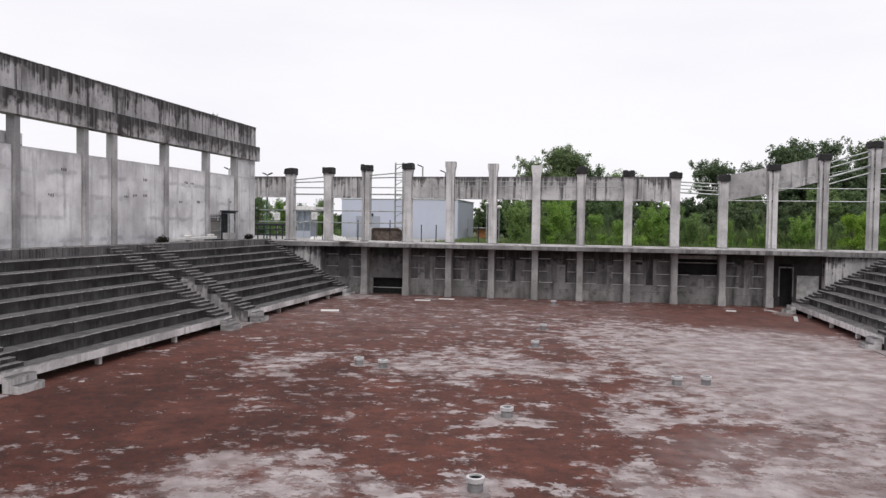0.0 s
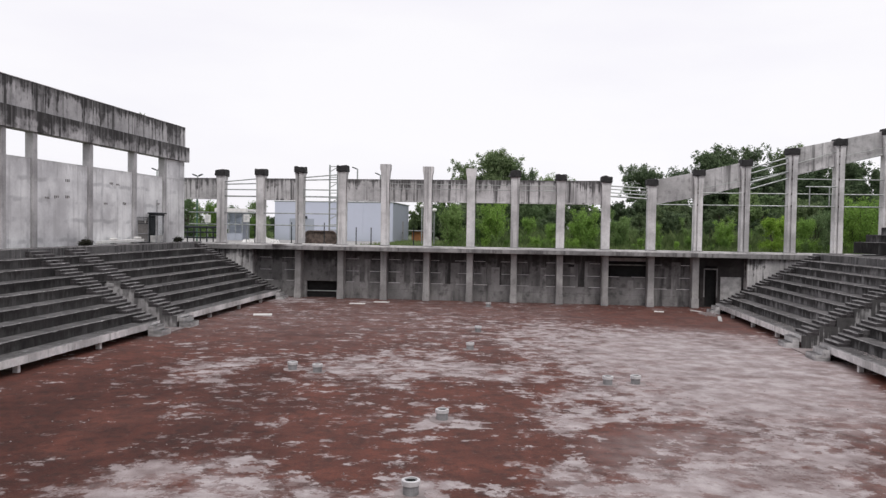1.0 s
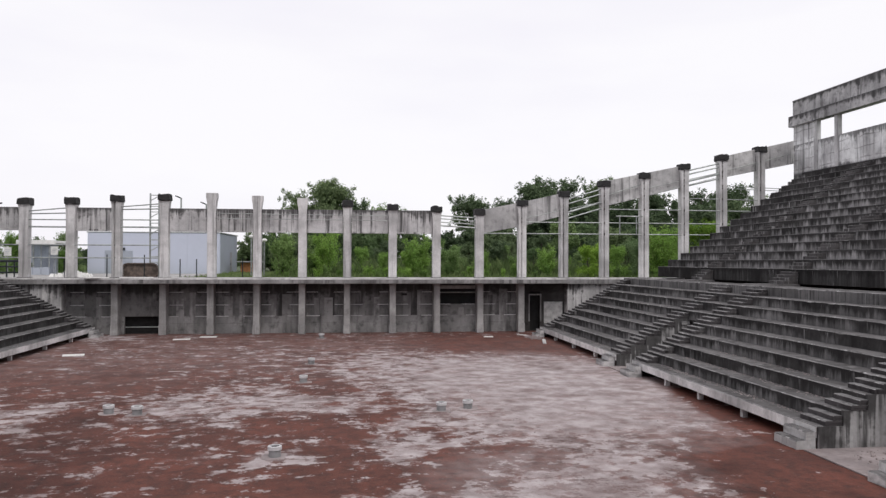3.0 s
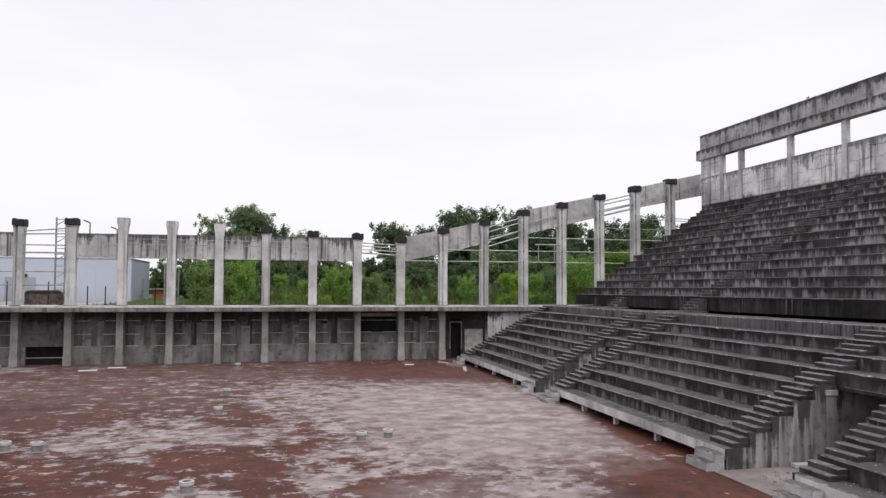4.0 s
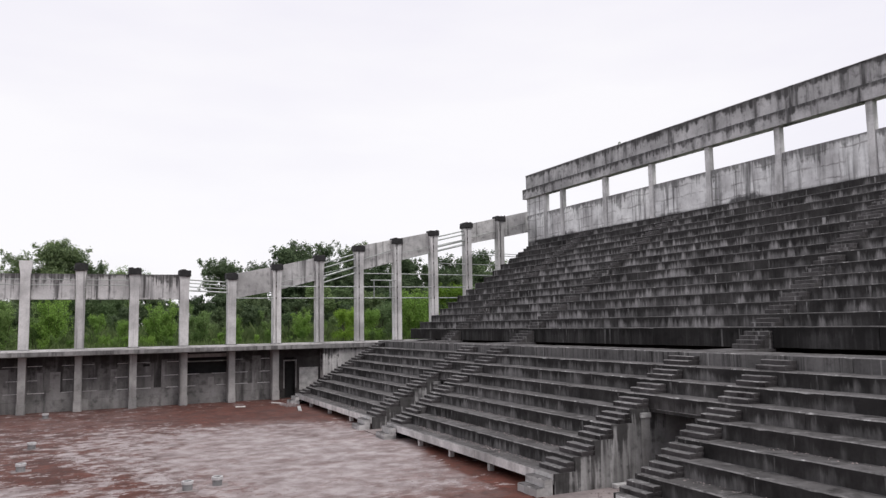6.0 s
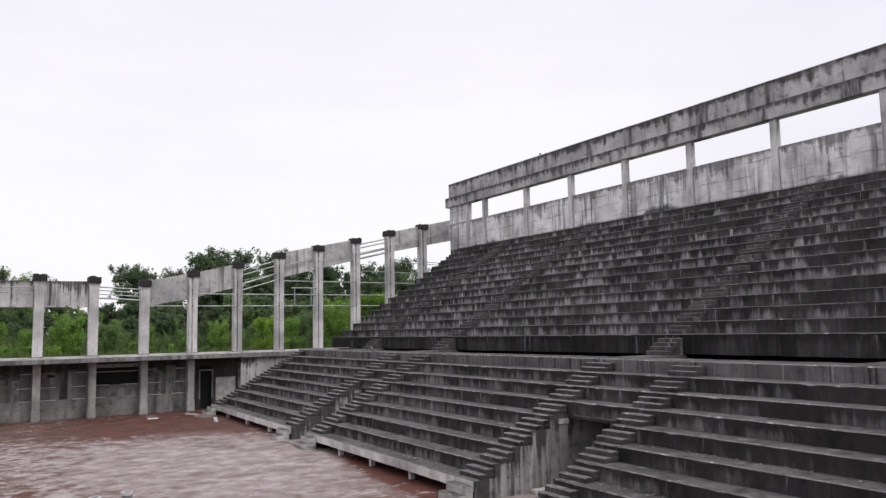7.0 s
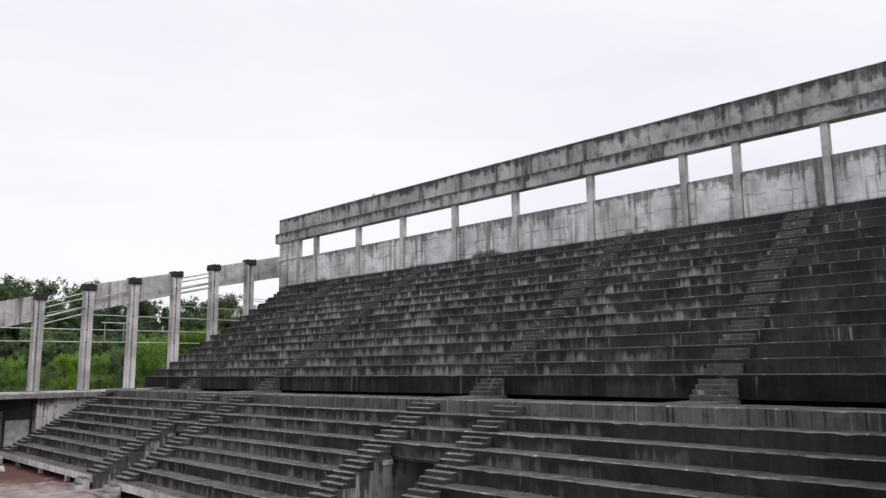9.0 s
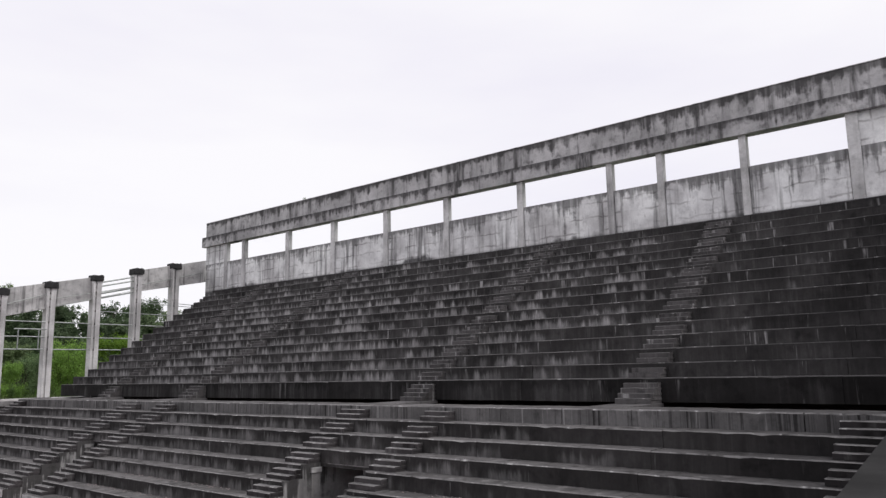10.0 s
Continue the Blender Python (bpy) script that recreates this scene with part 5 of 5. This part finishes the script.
for x, y, h in ((-19.6, 63.4, 1.8), (-13.9, 63.4, 1.45), (-12.6, 63.4, 1.45), (-8.92, 63.4, 1.5), (-16.65, 63.2, 1.8), (-22.9, 63.5, 1.4)):
    tagged(part("fence_post", tube_bm((x, y, 4.15), (x, y, 4.39 + h), 0.045), M_DARKSTEEL), "thin dark steel post behind the terrace", "post", "posts behind the terrace")

gate = tagged(empty("railing", (-27, 62.5, 4.2)), "dark steel railing beside the tall wall", "railing")
for z in (4.75, 5.2, 5.65):
    part("bar", tube_bm((-29.4, 62.6, z), (-25.6, 62.6, z), 0.1 if z > 5.6 else 0.06), M_DARKSTEEL, gate)
for k in range(7):
    x = -29.2 + 0.58 * k
    part("post", tube_bm((x, 62.6, 4.15), (x, 62.6, 5.75), 0.055), M_DARKSTEEL, gate)

for x, y, z in ((-27.65, 64.6, 6.4), (-24.6, 66.0, 6.5)):
    s = tagged(empty("notice_sign", (x, y, 4.2)), "small white notice board on a thin post", "sign", "notice boards")
    part("post", tube_bm((x, y, 4.15), (x, y, z), 0.03), M_STEEL, s)
    board = part("board", box_bm(x - 0.28, x + 0.28, y - 0.04, y - 0.02, z - 0.35, z + 0.35, 0.005), M_WHITE, s)
    for k in range(3):
        part("bar", box_bm(x - 0.18, x + 0.18 - 0.06 * k, y - 0.046, y - 0.041, z + 0.12 - 0.13 * k, z + 0.15 - 0.13 * k, 0), M_CLAD2, board)

kiosk = tagged(empty("kiosk", (-30.2, 78, 4.2)), "small glazed kiosk with a white flat roof and blue-grey panels", "kiosk")
part("roof", box_bm(-32.0, -28.6, 76.8, 80.0, 7.3, 7.55, 0.03), M_WHITE, kiosk)
part("roof_fascia", box_bm(-32.1, -28.5, 76.7, 76.79, 7.22, 7.6, 0.01), M_WHITE, kiosk)
for xa in (-31.6, -29.4):
    part("rear_post", box_bm(xa, xa + 0.1, 79.5, 79.6, 4.1, 7.3, 0.01), M_STEEL, kiosk)
for k in range(3):
    part("plinth_panel", box_bm(-31.6 + 0.77 * k, -30.86 + 0.77 * k, 77.4, 77.5, 4.1, 4.95, 0.01), M_CLAD2, kiosk)
    part("pane", box_bm(-31.51 + 0.74 * k, -30.87 + 0.74 * k, 77.43, 77.45, 4.96, 7.29, 0), M_PANE, kiosk)
    part("blind", box_bm(-31.5 + 0.74 * k, -30.88 + 0.74 * k, 77.6, 77.62, 5.4 + 0.25 * k, 7.25, 0), M_CLAD2, kiosk)
for k in range(4):
    part("mullion", box_bm(-31.6 + 0.74 * k, -31.52 + 0.74 * k, 77.39, 77.48, 4.96, 7.3, 0.01), M_STEEL, kiosk)
part("back_wall", box_bm(-31.49, -29.41, 79.4, 79.49, 4.1, 7.25, 0.01), M_CLAD2, kiosk)
rubble("white_sacks", "heap of white sacks behind the terrace", -24.6, 70.0, 1.7, 0.6, 4.22, 70, 0.24, M_WHITE)

hut = tagged(empty("timber_hut", (-11.9, 90, 4)), "small orange-brown timber hut with a flat roof", "hut")
for k in range(6):
    part("board", box_bm(-12.9, -10.8, 90.0, 90.08, 3.95 + 0.24 * k, 4.18 + 0.24 * k, 0.01), M_WOOD, hut)
part("body", box_bm(-12.85, -10.85, 90.09, 92, 3.9, 5.4, 0), M_WOOD, hut)
part("roof", box_bm(-13.3, -10.4, 89.6, 92.4, 5.42, 5.52, 0.02), M_BOARD, hut)


def lamp(x, y, top, style):
    l = tagged(empty("street_lamp", (x, y, 4)), "slim steel lamp post with a small head", "street lamp", "lamp posts")
    part("pole", tube_bm((x, y, 4.0), (x, y, top), 0.07 if y < 100 else 0.13), M_STEEL, l)
    if style == "globe":
        bm = bmesh.new()
        bmesh.ops.create_uvsphere(bm, u_segments=12, v_segments=8, radius=0.26)
        for v in bm.verts:
            v.co = Vector((x + v.co.x, y + v.co.y, top + 0.1 + v.co.z * 0.7))
        part("shade", bm, M_WHITE, l)
    else:
        for s in ((-1, 1) if style == "arms" else (-1,)):
            part("arm", tube_bm((x, y, top), (x + s * 0.35, y, top + 0.06), 0.07), M_DARKSTEEL, l)
            bm = prism_y([(x + s * 0.22, top - 0.06), (x + s * 0.26, top + 0.2), (x + s * 0.92, top + 0.42), (x + s * 0.98, top + 0.26)], y - 0.2, y + 0.2)
            part("head", bm, M_DARKSTEEL, l)


lamp(-8.15, 72, 7.5, "globe")
lamp(-9.6, 74, 7.9, "globe")
lamp(-57.6, 130, 14.4, "arms")
lamp(-65.2, 130, 15.4, "arms")
lamp(-28.4, 130, 15.9, "single")
lamp(-24.3, 130, 14.9, "single")

mast = tagged(empty("lattice_mast", (-16.1, 66, 4.2)), "light steel scaffold mast behind the colonnade", "mast")
for x in (-16.98, -16.26):
    part("leg", tube_bm((x, 66.2, 4.1), (x, 66.2, 11.4), 0.075), M_STEEL, mast)
for k in range(15):
    z = 4.6 + 0.475 * k
    part("brace", tube_bm((-16.98, 66.2, z), (-16.26, 66.2, z + (0.42 if k % 3 == 1 else 0.0)), 0.035), M_STEEL, mast)


# ---- plants ----
def leaf_cards(name, c, a, b, nrm, s, mat):
    n = len(c)
    pts = np.stack([c - a * s * 0.7 - b * s * 0.55, c - a * s * 0.7 + b * s * 0.55, c + a * s * 1.1 - nrm * s * 0.25], 1).reshape(-1, 3)
    me = bpy.data.meshes.new(name)
    me.from_pydata(pts.tolist(), [], np.arange(3 * n).reshape(n, 3).tolist())
    me.materials.append(mat)
    return me


def leaf_mesh(name, blobs, n, size, mat, seed, up=0.35):
    """Leaves scattered through several uneven clumps: each leaf is one small pointed blade."""
    g = np.random.default_rng(seed)
    w = np.array([b[3] * b[4] * b[5] for b in blobs]) ** 0.75
    pick = g.choice(len(blobs), n, p=w / w.sum())
    bl = np.array(blobs)[pick]
    d = g.normal(size=(n, 3))
    d /= np.linalg.norm(d, axis=1)[:, None]
    lump = 0.75 + 0.25 * np.sin(d[:, 0] * 5 + bl[:, 0] * 3) * np.cos(d[:, 2] * 6 + bl[:, 1] * 2)
    rad = (g.random(n) ** 0.42) * lump * (1 + 0.28 * (g.random(n) ** 6))
    c = bl[:, :3] + d * rad[:, None] * bl[:, 3:6]
    nrm = d * 0.7 + g.normal(size=(n, 3)) * 0.7 + np.array([0, 0, up])
    nrm /= np.linalg.norm(nrm, axis=1)[:, None]
    a = np.cross(nrm, g.normal(size=(n, 3)))
    a /= np.linalg.norm(a, axis=1)[:, None]
    b = np.cross(nrm, a)
    s = size * (0.5 + g.random(n))[:, None]
    return leaf_cards(name, c, a, b, nrm, s, mat)


def limb_bm(bm, pts, radii, n=7):
    rings = []
    for k, (p, r) in enumerate(zip(pts, radii)):
        d = (pts[min(k + 1, len(pts) - 1)] - pts[max(k - 1, 0)]).normalized()
        u = d.orthogonal().normalized()
        v = d.cross(u)
        rings.append([bm.verts.new(p + r * (math.cos(6.2832 * i / n) * u + math.sin(6.2832 * i / n) * v)) for i in range(n)])
    for a, b in zip(rings, rings[1:]):
        for i in range(n):
            bm.faces.new((a[i], a[(i + 1) % n], b[(i + 1) % n], b[i]))


def make_tree(seed, height, spread, n, size, mat, label, shrub=False):
    g = random.Random(seed)
    tree = tagged(empty("bush" if shrub else "tree", (0, 0, 0)), label, "bush" if shrub else "tree", "bushes behind the stadium" if shrub else "trees behind the stadium")
    bm = bmesh.new()
    base = Vector((0, 0, -0.2))
    stems, blobs = (5 if shrub else 1), []
    for s in range(stems):
        lean = Vector((g.uniform(-.5, .5), g.uniform(-.5, .5), 0)) * (spread if shrub else 0.4 * spread) * 0.8
        pts = [base + lean * (t ** 1.4) + Vector((0, 0, height * 0.85 * t)) + Vector((g.uniform(-.1, .1), g.uniform(-.1, .1), 0)) * t * 2 for t in (0, .2, .4, .6, .8, 1)]
        r0 = height * (0.012 if shrub else 0.026)
        limb_bm(bm, pts, [r0 * (1 - 0.85 * t) for t in (0, .2, .4, .6, .8, 1)])
        for k in range(6 if shrub else 20):
            t = g.uniform(0.08 if shrub else 0.16, 0.98)
            i = min(4, int(t * 5))
            o = pts[i].lerp(pts[i + 1], t * 5 - i)
            ang = g.uniform(0, 6.283)
            reach = spread * g.uniform(0.45, 1.0) * (1.1 - 0.75 * t) * (0.7 if shrub else 1.0)
            tip = o + Vector((math.cos(ang) * reach, math.sin(ang) * reach, reach * g.uniform(0.25, 0.8)))
            limb_bm(bm, [o, o.lerp(tip, 0.5) + Vector((0, 0, 0.08 * reach)), tip], [r0 * 0.4, r0 * 0.25, r0 * 0.08], 5)
            q = spread * g.uniform(0.26, 0.5) * (0.8 if shrub else 1.0)
            core = q if shrub else q * 0.72
            blobs.append((tip.x, tip.y, tip.z, core, core, core * g.uniform(0.6, 1.0)))
            for _ in range(0 if shrub else 6):
                # small sprays standing out of the clump, most of them upwards
                r = q * g.uniform(0.16, 0.36)
                blobs.append((tip.x + g.uniform(-0.85, 0.85) * q, tip.y + g.uniform(-0.85, 0.85) * q, tip.z + g.uniform(-0.5, 0.8) * q, r, r, r * g.uniform(0.9, 1.7)))
            if g.random() < 0.6:
                m = o.lerp(tip, 0.6)
                blobs.append((m.x, m.y, m.z, q * .8, q * .8, q * .7))
        top = pts[-1]
        blobs.append((top.x, top.y, top.z, spread * 0.28, spread * 0.28, spread * 0.42))
    if shrub:
        for k in range(9):
            a, r = g.uniform(0, 6.283), spread * g.uniform(0.1, 0.85)
            q = spread * g.uniform(0.28, 0.42)
            blobs.append((r * math.cos(a), r * math.sin(a), height * g.uniform(0.06, 0.3), q, q, q * 0.8))
    part("trunk", bm, M_BARK, tree)
    crown = new("crown", leaf_mesh("crown", blobs, n, size, mat, seed))
    crown.parent = tree
    return tree


def place(kind, x, y, scale, turn, z=4.05, squash=1.0):
    t = copy_thing(kind, pose(x, y, z, 0, 0, turn))
    t.scale = (scale, scale, scale * squash)
    return t


TREES = [make_tree(s, 10.0, 3.9, 17000, 0.112 if s < 50 else 0.17, m, lab) for s, m, lab in (
    (3, M_LEAF_D, "tall dark green broadleaf tree behind the stadium"), (8, M_LEAF_D, "tall dark green broadleaf tree behind the stadium"),
    (15, M_LEAF, "grey-green broadleaf tree with an uneven crown"), (22, M_LEAF, "grey-green broadleaf tree with an uneven crown"),
    (61, M_LEAF_D, "dense dark green tree in the belt behind the stadium"), (66, M_LEAF_D, "dense dark green tree in the belt behind the stadium"), (73, M_LEAF, "dense grey-green tree in the belt behind the stadium"))]
def make_sapling(seed, height, spread, n, size, mat, label):
    """A many-stemmed young tree: thin upright stems with steep side shoots, leaves strung along the shoots."""
    g, q = random.Random(seed), np.random.default_rng(seed)
    tree = tagged(empty("bush", (0, 0, 0)), label, "bush", "bushes behind the stadium")
    bm, runs = bmesh.new(), []
    for _ in range(6):
        a, lean = g.uniform(0, 6.283), spread * g.uniform(0.1, 0.75)
        tall = height * g.uniform(0.65, 1.0)
        foot = Vector((0.25 * math.cos(a), 0.25 * math.sin(a), -0.1))
        top = foot + Vector((lean * math.cos(a), lean * math.sin(a), tall))
        pts = [foot.lerp(top, t) + Vector((g.uniform(-.06, .06), g.uniform(-.06, .06), 0.12 * tall * t * (1 - t))) for t in (0, .33, .66, 1)]
        limb_bm(bm, pts, [0.035, 0.025, 0.015, 0.005], 5)
        runs.append((pts[1], top, 0.10))
        for _ in range(15):
            t, b = g.uniform(0.1, 0.95), g.uniform(0, 6.283)
            o = foot.lerp(top, t)
            reach = spread * g.uniform(0.25, 0.62) * (1.15 - 0.75 * t)
            tip = o + Vector((reach * math.cos(b), reach * math.sin(b), reach * g.uniform(0.7, 1.7)))
            limb_bm(bm, [o, o.lerp(tip, 0.5), tip], [0.012, 0.008, 0.003], 4)
            runs.append((o, tip, 0.075))
    part("stem", bm, M_BARK, tree)
    p0, p1 = np.array([r[0] for r in runs]), np.array([r[1] for r in runs])
    long = np.linalg.norm(p1 - p0, axis=1)
    pick = q.choice(len(runs), n, p=long / long.sum())
    f = q.random(n)[:, None] ** 0.8
    c = p0[pick] + (p1 - p0)[pick] * f + q.normal(size=(n, 3)) * (np.array([r[2] for r in runs])[pick] * 1.15)[:, None]
    nrm = q.normal(size=(n, 3)) + np.array([0, 0, 0.5])
    nrm /= np.linalg.norm(nrm, axis=1)[:, None]
    u = np.cross(nrm, q.normal(size=(n, 3)))
    u /= np.linalg.norm(u, axis=1)[:, None]
    crown = new("crown", leaf_cards("crown", c, u, np.cross(nrm, u), nrm, size * (0.5 + q.random(n))[:, None], mat))
    crown.parent = tree
    return tree


BUSHES = [make_tree(31, 3.4, 1.45, 7000, 0.055, M_BUSH, "fresh green bush growing behind the terrace", True),
          make_sapling(36, 3.9, 1.35, 8000, 0.056, M_WILLOW, "upright green willow sapling behind the terrace"),
          make_tree(41, 3.4, 1.45, 7000, 0.055, M_LEAF, "darker green bush growing behind the terrace", True),
          make_tree(47, 3.4, 1.45, 7000, 0.055, M_YELLOW, "bright yellow-green bush behind the terrace", True),
          make_sapling(53, 3.6, 1.5, 8000, 0.056, M_BUSH, "feathery fresh green sapling behind the terrace")]
for k, t in enumerate(TREES):
    t.location = (46 + 5.4 * k, 133, 3.6)
for k, t in enumerate(BUSHES):
    t.location = (1 + 9 * k, 77.5, 4.05)

g = random.Random(5)
# skyline trees: place and height of the top above the ground
for x, y, top, k in ((-8.4, 126, 13.6, 0), (-4.4, 124, 14.8, 1), (-0.6, 127, 14.0, 0), (4.6, 128, 11.4, 2), (9.2, 131, 10.8, 3), (20.6, 130, 13.0, 1), (25.4, 127, 12.8, 0), (31.6, 126, 15.6, 1),
                     (36.2, 124, 15.9, 0), (41.5, 122, 15.4, 1), (48.0, 126, 14.0, 0), (53.5, 128, 14.2, 1), (60.0, 124, 14.6, 0), (66.0, 124, 14.8, 1), (73.0, 126, 14.0, 0), (80, 126, 13, 1)):
    place(TREES[k], x, y, top / 9.6, g.uniform(0, 360))
# darker belt in front of them
for k in range(42):
    x = -13 + 2.2 * k
    low = 0.92 if 10 < x < 18 else 1.0
    place(TREES[g.choice((4, 5, 4, 5, 6, 3))], x + g.uniform(-1, 1), g.uniform(96, 112), g.uniform(0.62, 0.84) * low, g.uniform(0, 360), 3.4)
for k in range(16):
    place(TREES[g.choice((4, 5))], 29 + 3.3 * k + g.uniform(-1, 1), g.uniform(114, 119), g.uniform(1.08, 1.3), g.uniform(0, 360), 3.4)
for k in range(13):
    x = -66 + 3.4 * k + g.uniform(-1, 1)
    place(TREES[g.choice((4, 5, 6, 3))], x, g.uniform(106, 118), g.uniform(0.48, 0.6) if x < -48 else g.uniform(0.3, 0.38), g.uniform(0, 360))
for k in range(15):
    place(TREES[g.choice((4, 5))], -5 + 4.2 * k + g.uniform(-1.5, 1.5), g.uniform(84, 92), g.uniform(0.40, 0.54), g.uniform(0, 360), 3.6)
# young trees and bushes close behind the terrace
for x, y, s, k in ((-6.2, 70.5, 1.3, 1), (-2.6, 70, 1.32, 4), (-3.6, 70.8, 1.0, 1), (2.9, 70, 0.8, 0), (6.3, 70.3, 1.15, 4), (5.2, 71, 0.85, 0), (9.4, 71, 1.0, 1), (12.6, 72, 0.85, 4),
                   (16.2, 73, 0.8, 1), (19.4, 73, 0.9, 4), (22.6, 70, 1.05, 3), (23.8, 71, 1.0, 3), (25.6, 70, 1.05, 0), (26.9, 71.5, 1.15, 2), (24.6, 73, 1.15, 3), (30.2, 70, 1.5, 4), (28.6, 73, 1.3, 2), (34.4, 70, 1.85, 3), (32.6, 74, 1.6, 4), (38.5, 74, 1.9, 0), (42.5, 73, 1.8, 1)):
    place(BUSHES[k], x, y, s, g.uniform(0, 360))
for k in range(14):
    place(BUSHES[2 if k < 8 else g.choice((0, 2, 4))], -6.5 + 3.0 * k + g.uniform(-.8, .8), g.uniform(76, 84), g.uniform(0.5, 0.8), g.uniform(0, 360), squash=g.uniform(0.7, 1.0))
for x, y, s, k in ((16.6, 104, 0.74, 4), (19.4, 102, 0.78, 5), (22.0, 104, 0.8, 4), (-50, 100, 0.42, 4), (-46.5, 101, 0.4, 5), (-43, 99, 0.26, 4), (-40, 101, 0.3, 5), (-37, 100, 0.4, 4), (-34, 101, 0.38, 5)):
    place(TREES[k], x, y, s, g.uniform(0, 360), 3.4)
# hedges seen through the bays beside the tall wall
for x, y, s, k in ((-33.5, 84, 1.3, 2), (-31.0, 86, 1.5, 2), (-36.0, 86, 1.5, 0), (-38.5, 84, 1.6, 2), (-28.6, 82.5, 0.8, 2), (-30.0, 83, 0.9, 0), (-34.8, 80, 0.7, 1)):
    place(BUSHES[k], x, y, s, g.uniform(0, 360))
for x, y, seed in ((-27.05, 44.3, 91), (-26.95, 56.9, 92)):
    clump = [(x, y + 0.35 * k, 4.64, 0.3, 0.4, 0.26 + 0.14 * (k == 1)) for k in range(3)]
    tagged(new("wall_shrub", leaf_mesh("wall_shrub", clump, 1000, 0.05, M_DRY, seed)), "low withered dark shrub at the foot of the wall", "shrub", "shrubs at the wall foot")
for x, y, s, k in ((-13.6, 101, 0.62, 4), (-10.4, 99, 0.56, 6), (-8.2, 97, 0.6, 5)):
    place(TREES[k], x, y, s, g.uniform(0, 360), 3.4)
for k in range(46):
    place(BUSHES[g.choice((0, 1, 4, 4, 0))], -7.0 + 0.95 * k + g.uniform(-.5, .5), g.uniform(66, 71), g.uniform(0.24, 0.42), g.uniform(0, 360), squash=g.uniform(0.7, 1.1))


def weeds(name, label, x0, x1, y0, y1, n, h0, h1, seed):
    g = np.random.default_rng(seed)
    x, y = g.uniform(x0, x1, n), y0 + (y1 - y0) * g.random(n) ** 1.3
    h = (h0 + (h1 - h0) * g.random(n) ** 1.5) * (0.6 + 0.6 * np.sin(x * 0.9 + np.cos(y)) ** 2)
    a = g.uniform(0, 6.283, n)
    w = 0.012 + 0.02 * g.random(n)
    lean = g.normal(size=(n, 2)) * 0.28 * h[:, None]
    dx, dy = np.cos(a) * w, np.sin(a) * w
    z = np.full(n, 4.1)
    p = np.stack([np.stack([x - dx, y - dy, z], 1), np.stack([x + dx, y + dy, z], 1),
                  np.stack([x + dx * 1.3 + lean[:, 0] * .35, y + dy * 1.3 + lean[:, 1] * .35, z + h * .55], 1), np.stack([x + lean[:, 0], y + lean[:, 1], z + h], 1)], 1)
    me = bpy.data.meshes.new(name)
    me.from_pydata(p.reshape(-1, 3).tolist(), [], np.arange(4 * n).reshape(n, 4).tolist())
    me.materials.append(M_GRASS)
    tagged(new(name, me), label, "weeds", kind="stuff")


weeds("tall_weeds", "tall light green weeds and grass behind the terrace", -7.5, 46, 63.0, 74.0, 7000, 0.25, 0.7, 1)
weeds("tall_weeds", "tall light green weeds and grass farther behind", -7.5, 60, 74.0, 92.0, 12000, 0.8, 2.0, 2)
weeds("short_grass", "short grass round the timber hut", -14, -7.5, 63.0, 92.0, 5000, 0.15, 0.4, 3)

bm = box_bm(-60, -14.0, 64.0, 84.0, 4.0, 4.22, 0.02)
tagged(part("yard", bm, M_GRAVEL), "pale gravel yard in front of the building", "yard", kind="structure")

# sprigs that have taken root on the copings
for x, y, z, seed in ((-27.75, 52.7, 13.95, 95), (-27.75, 53.3, 13.92, 96), (37.6, 46.3, 19.7, 97)):
    tagged(new("coping_sprig", leaf_mesh("coping_sprig", [(x, y, z, 0.08, 0.12, 0.16), (x, y + 0.15, z - 0.04, 0.08, 0.1, 0.1)], 70, 0.035, M_LEAF_D, seed)),
           "small weed rooted in the coping", "weed", "weeds on the copings")
tagged(part("signal_pole", tube_bm((-29.27, 66, 4.1), (-29.27, 66, 8.6), 0.07), M_GREENPOLE), "slim green painted steel pole", "pole")
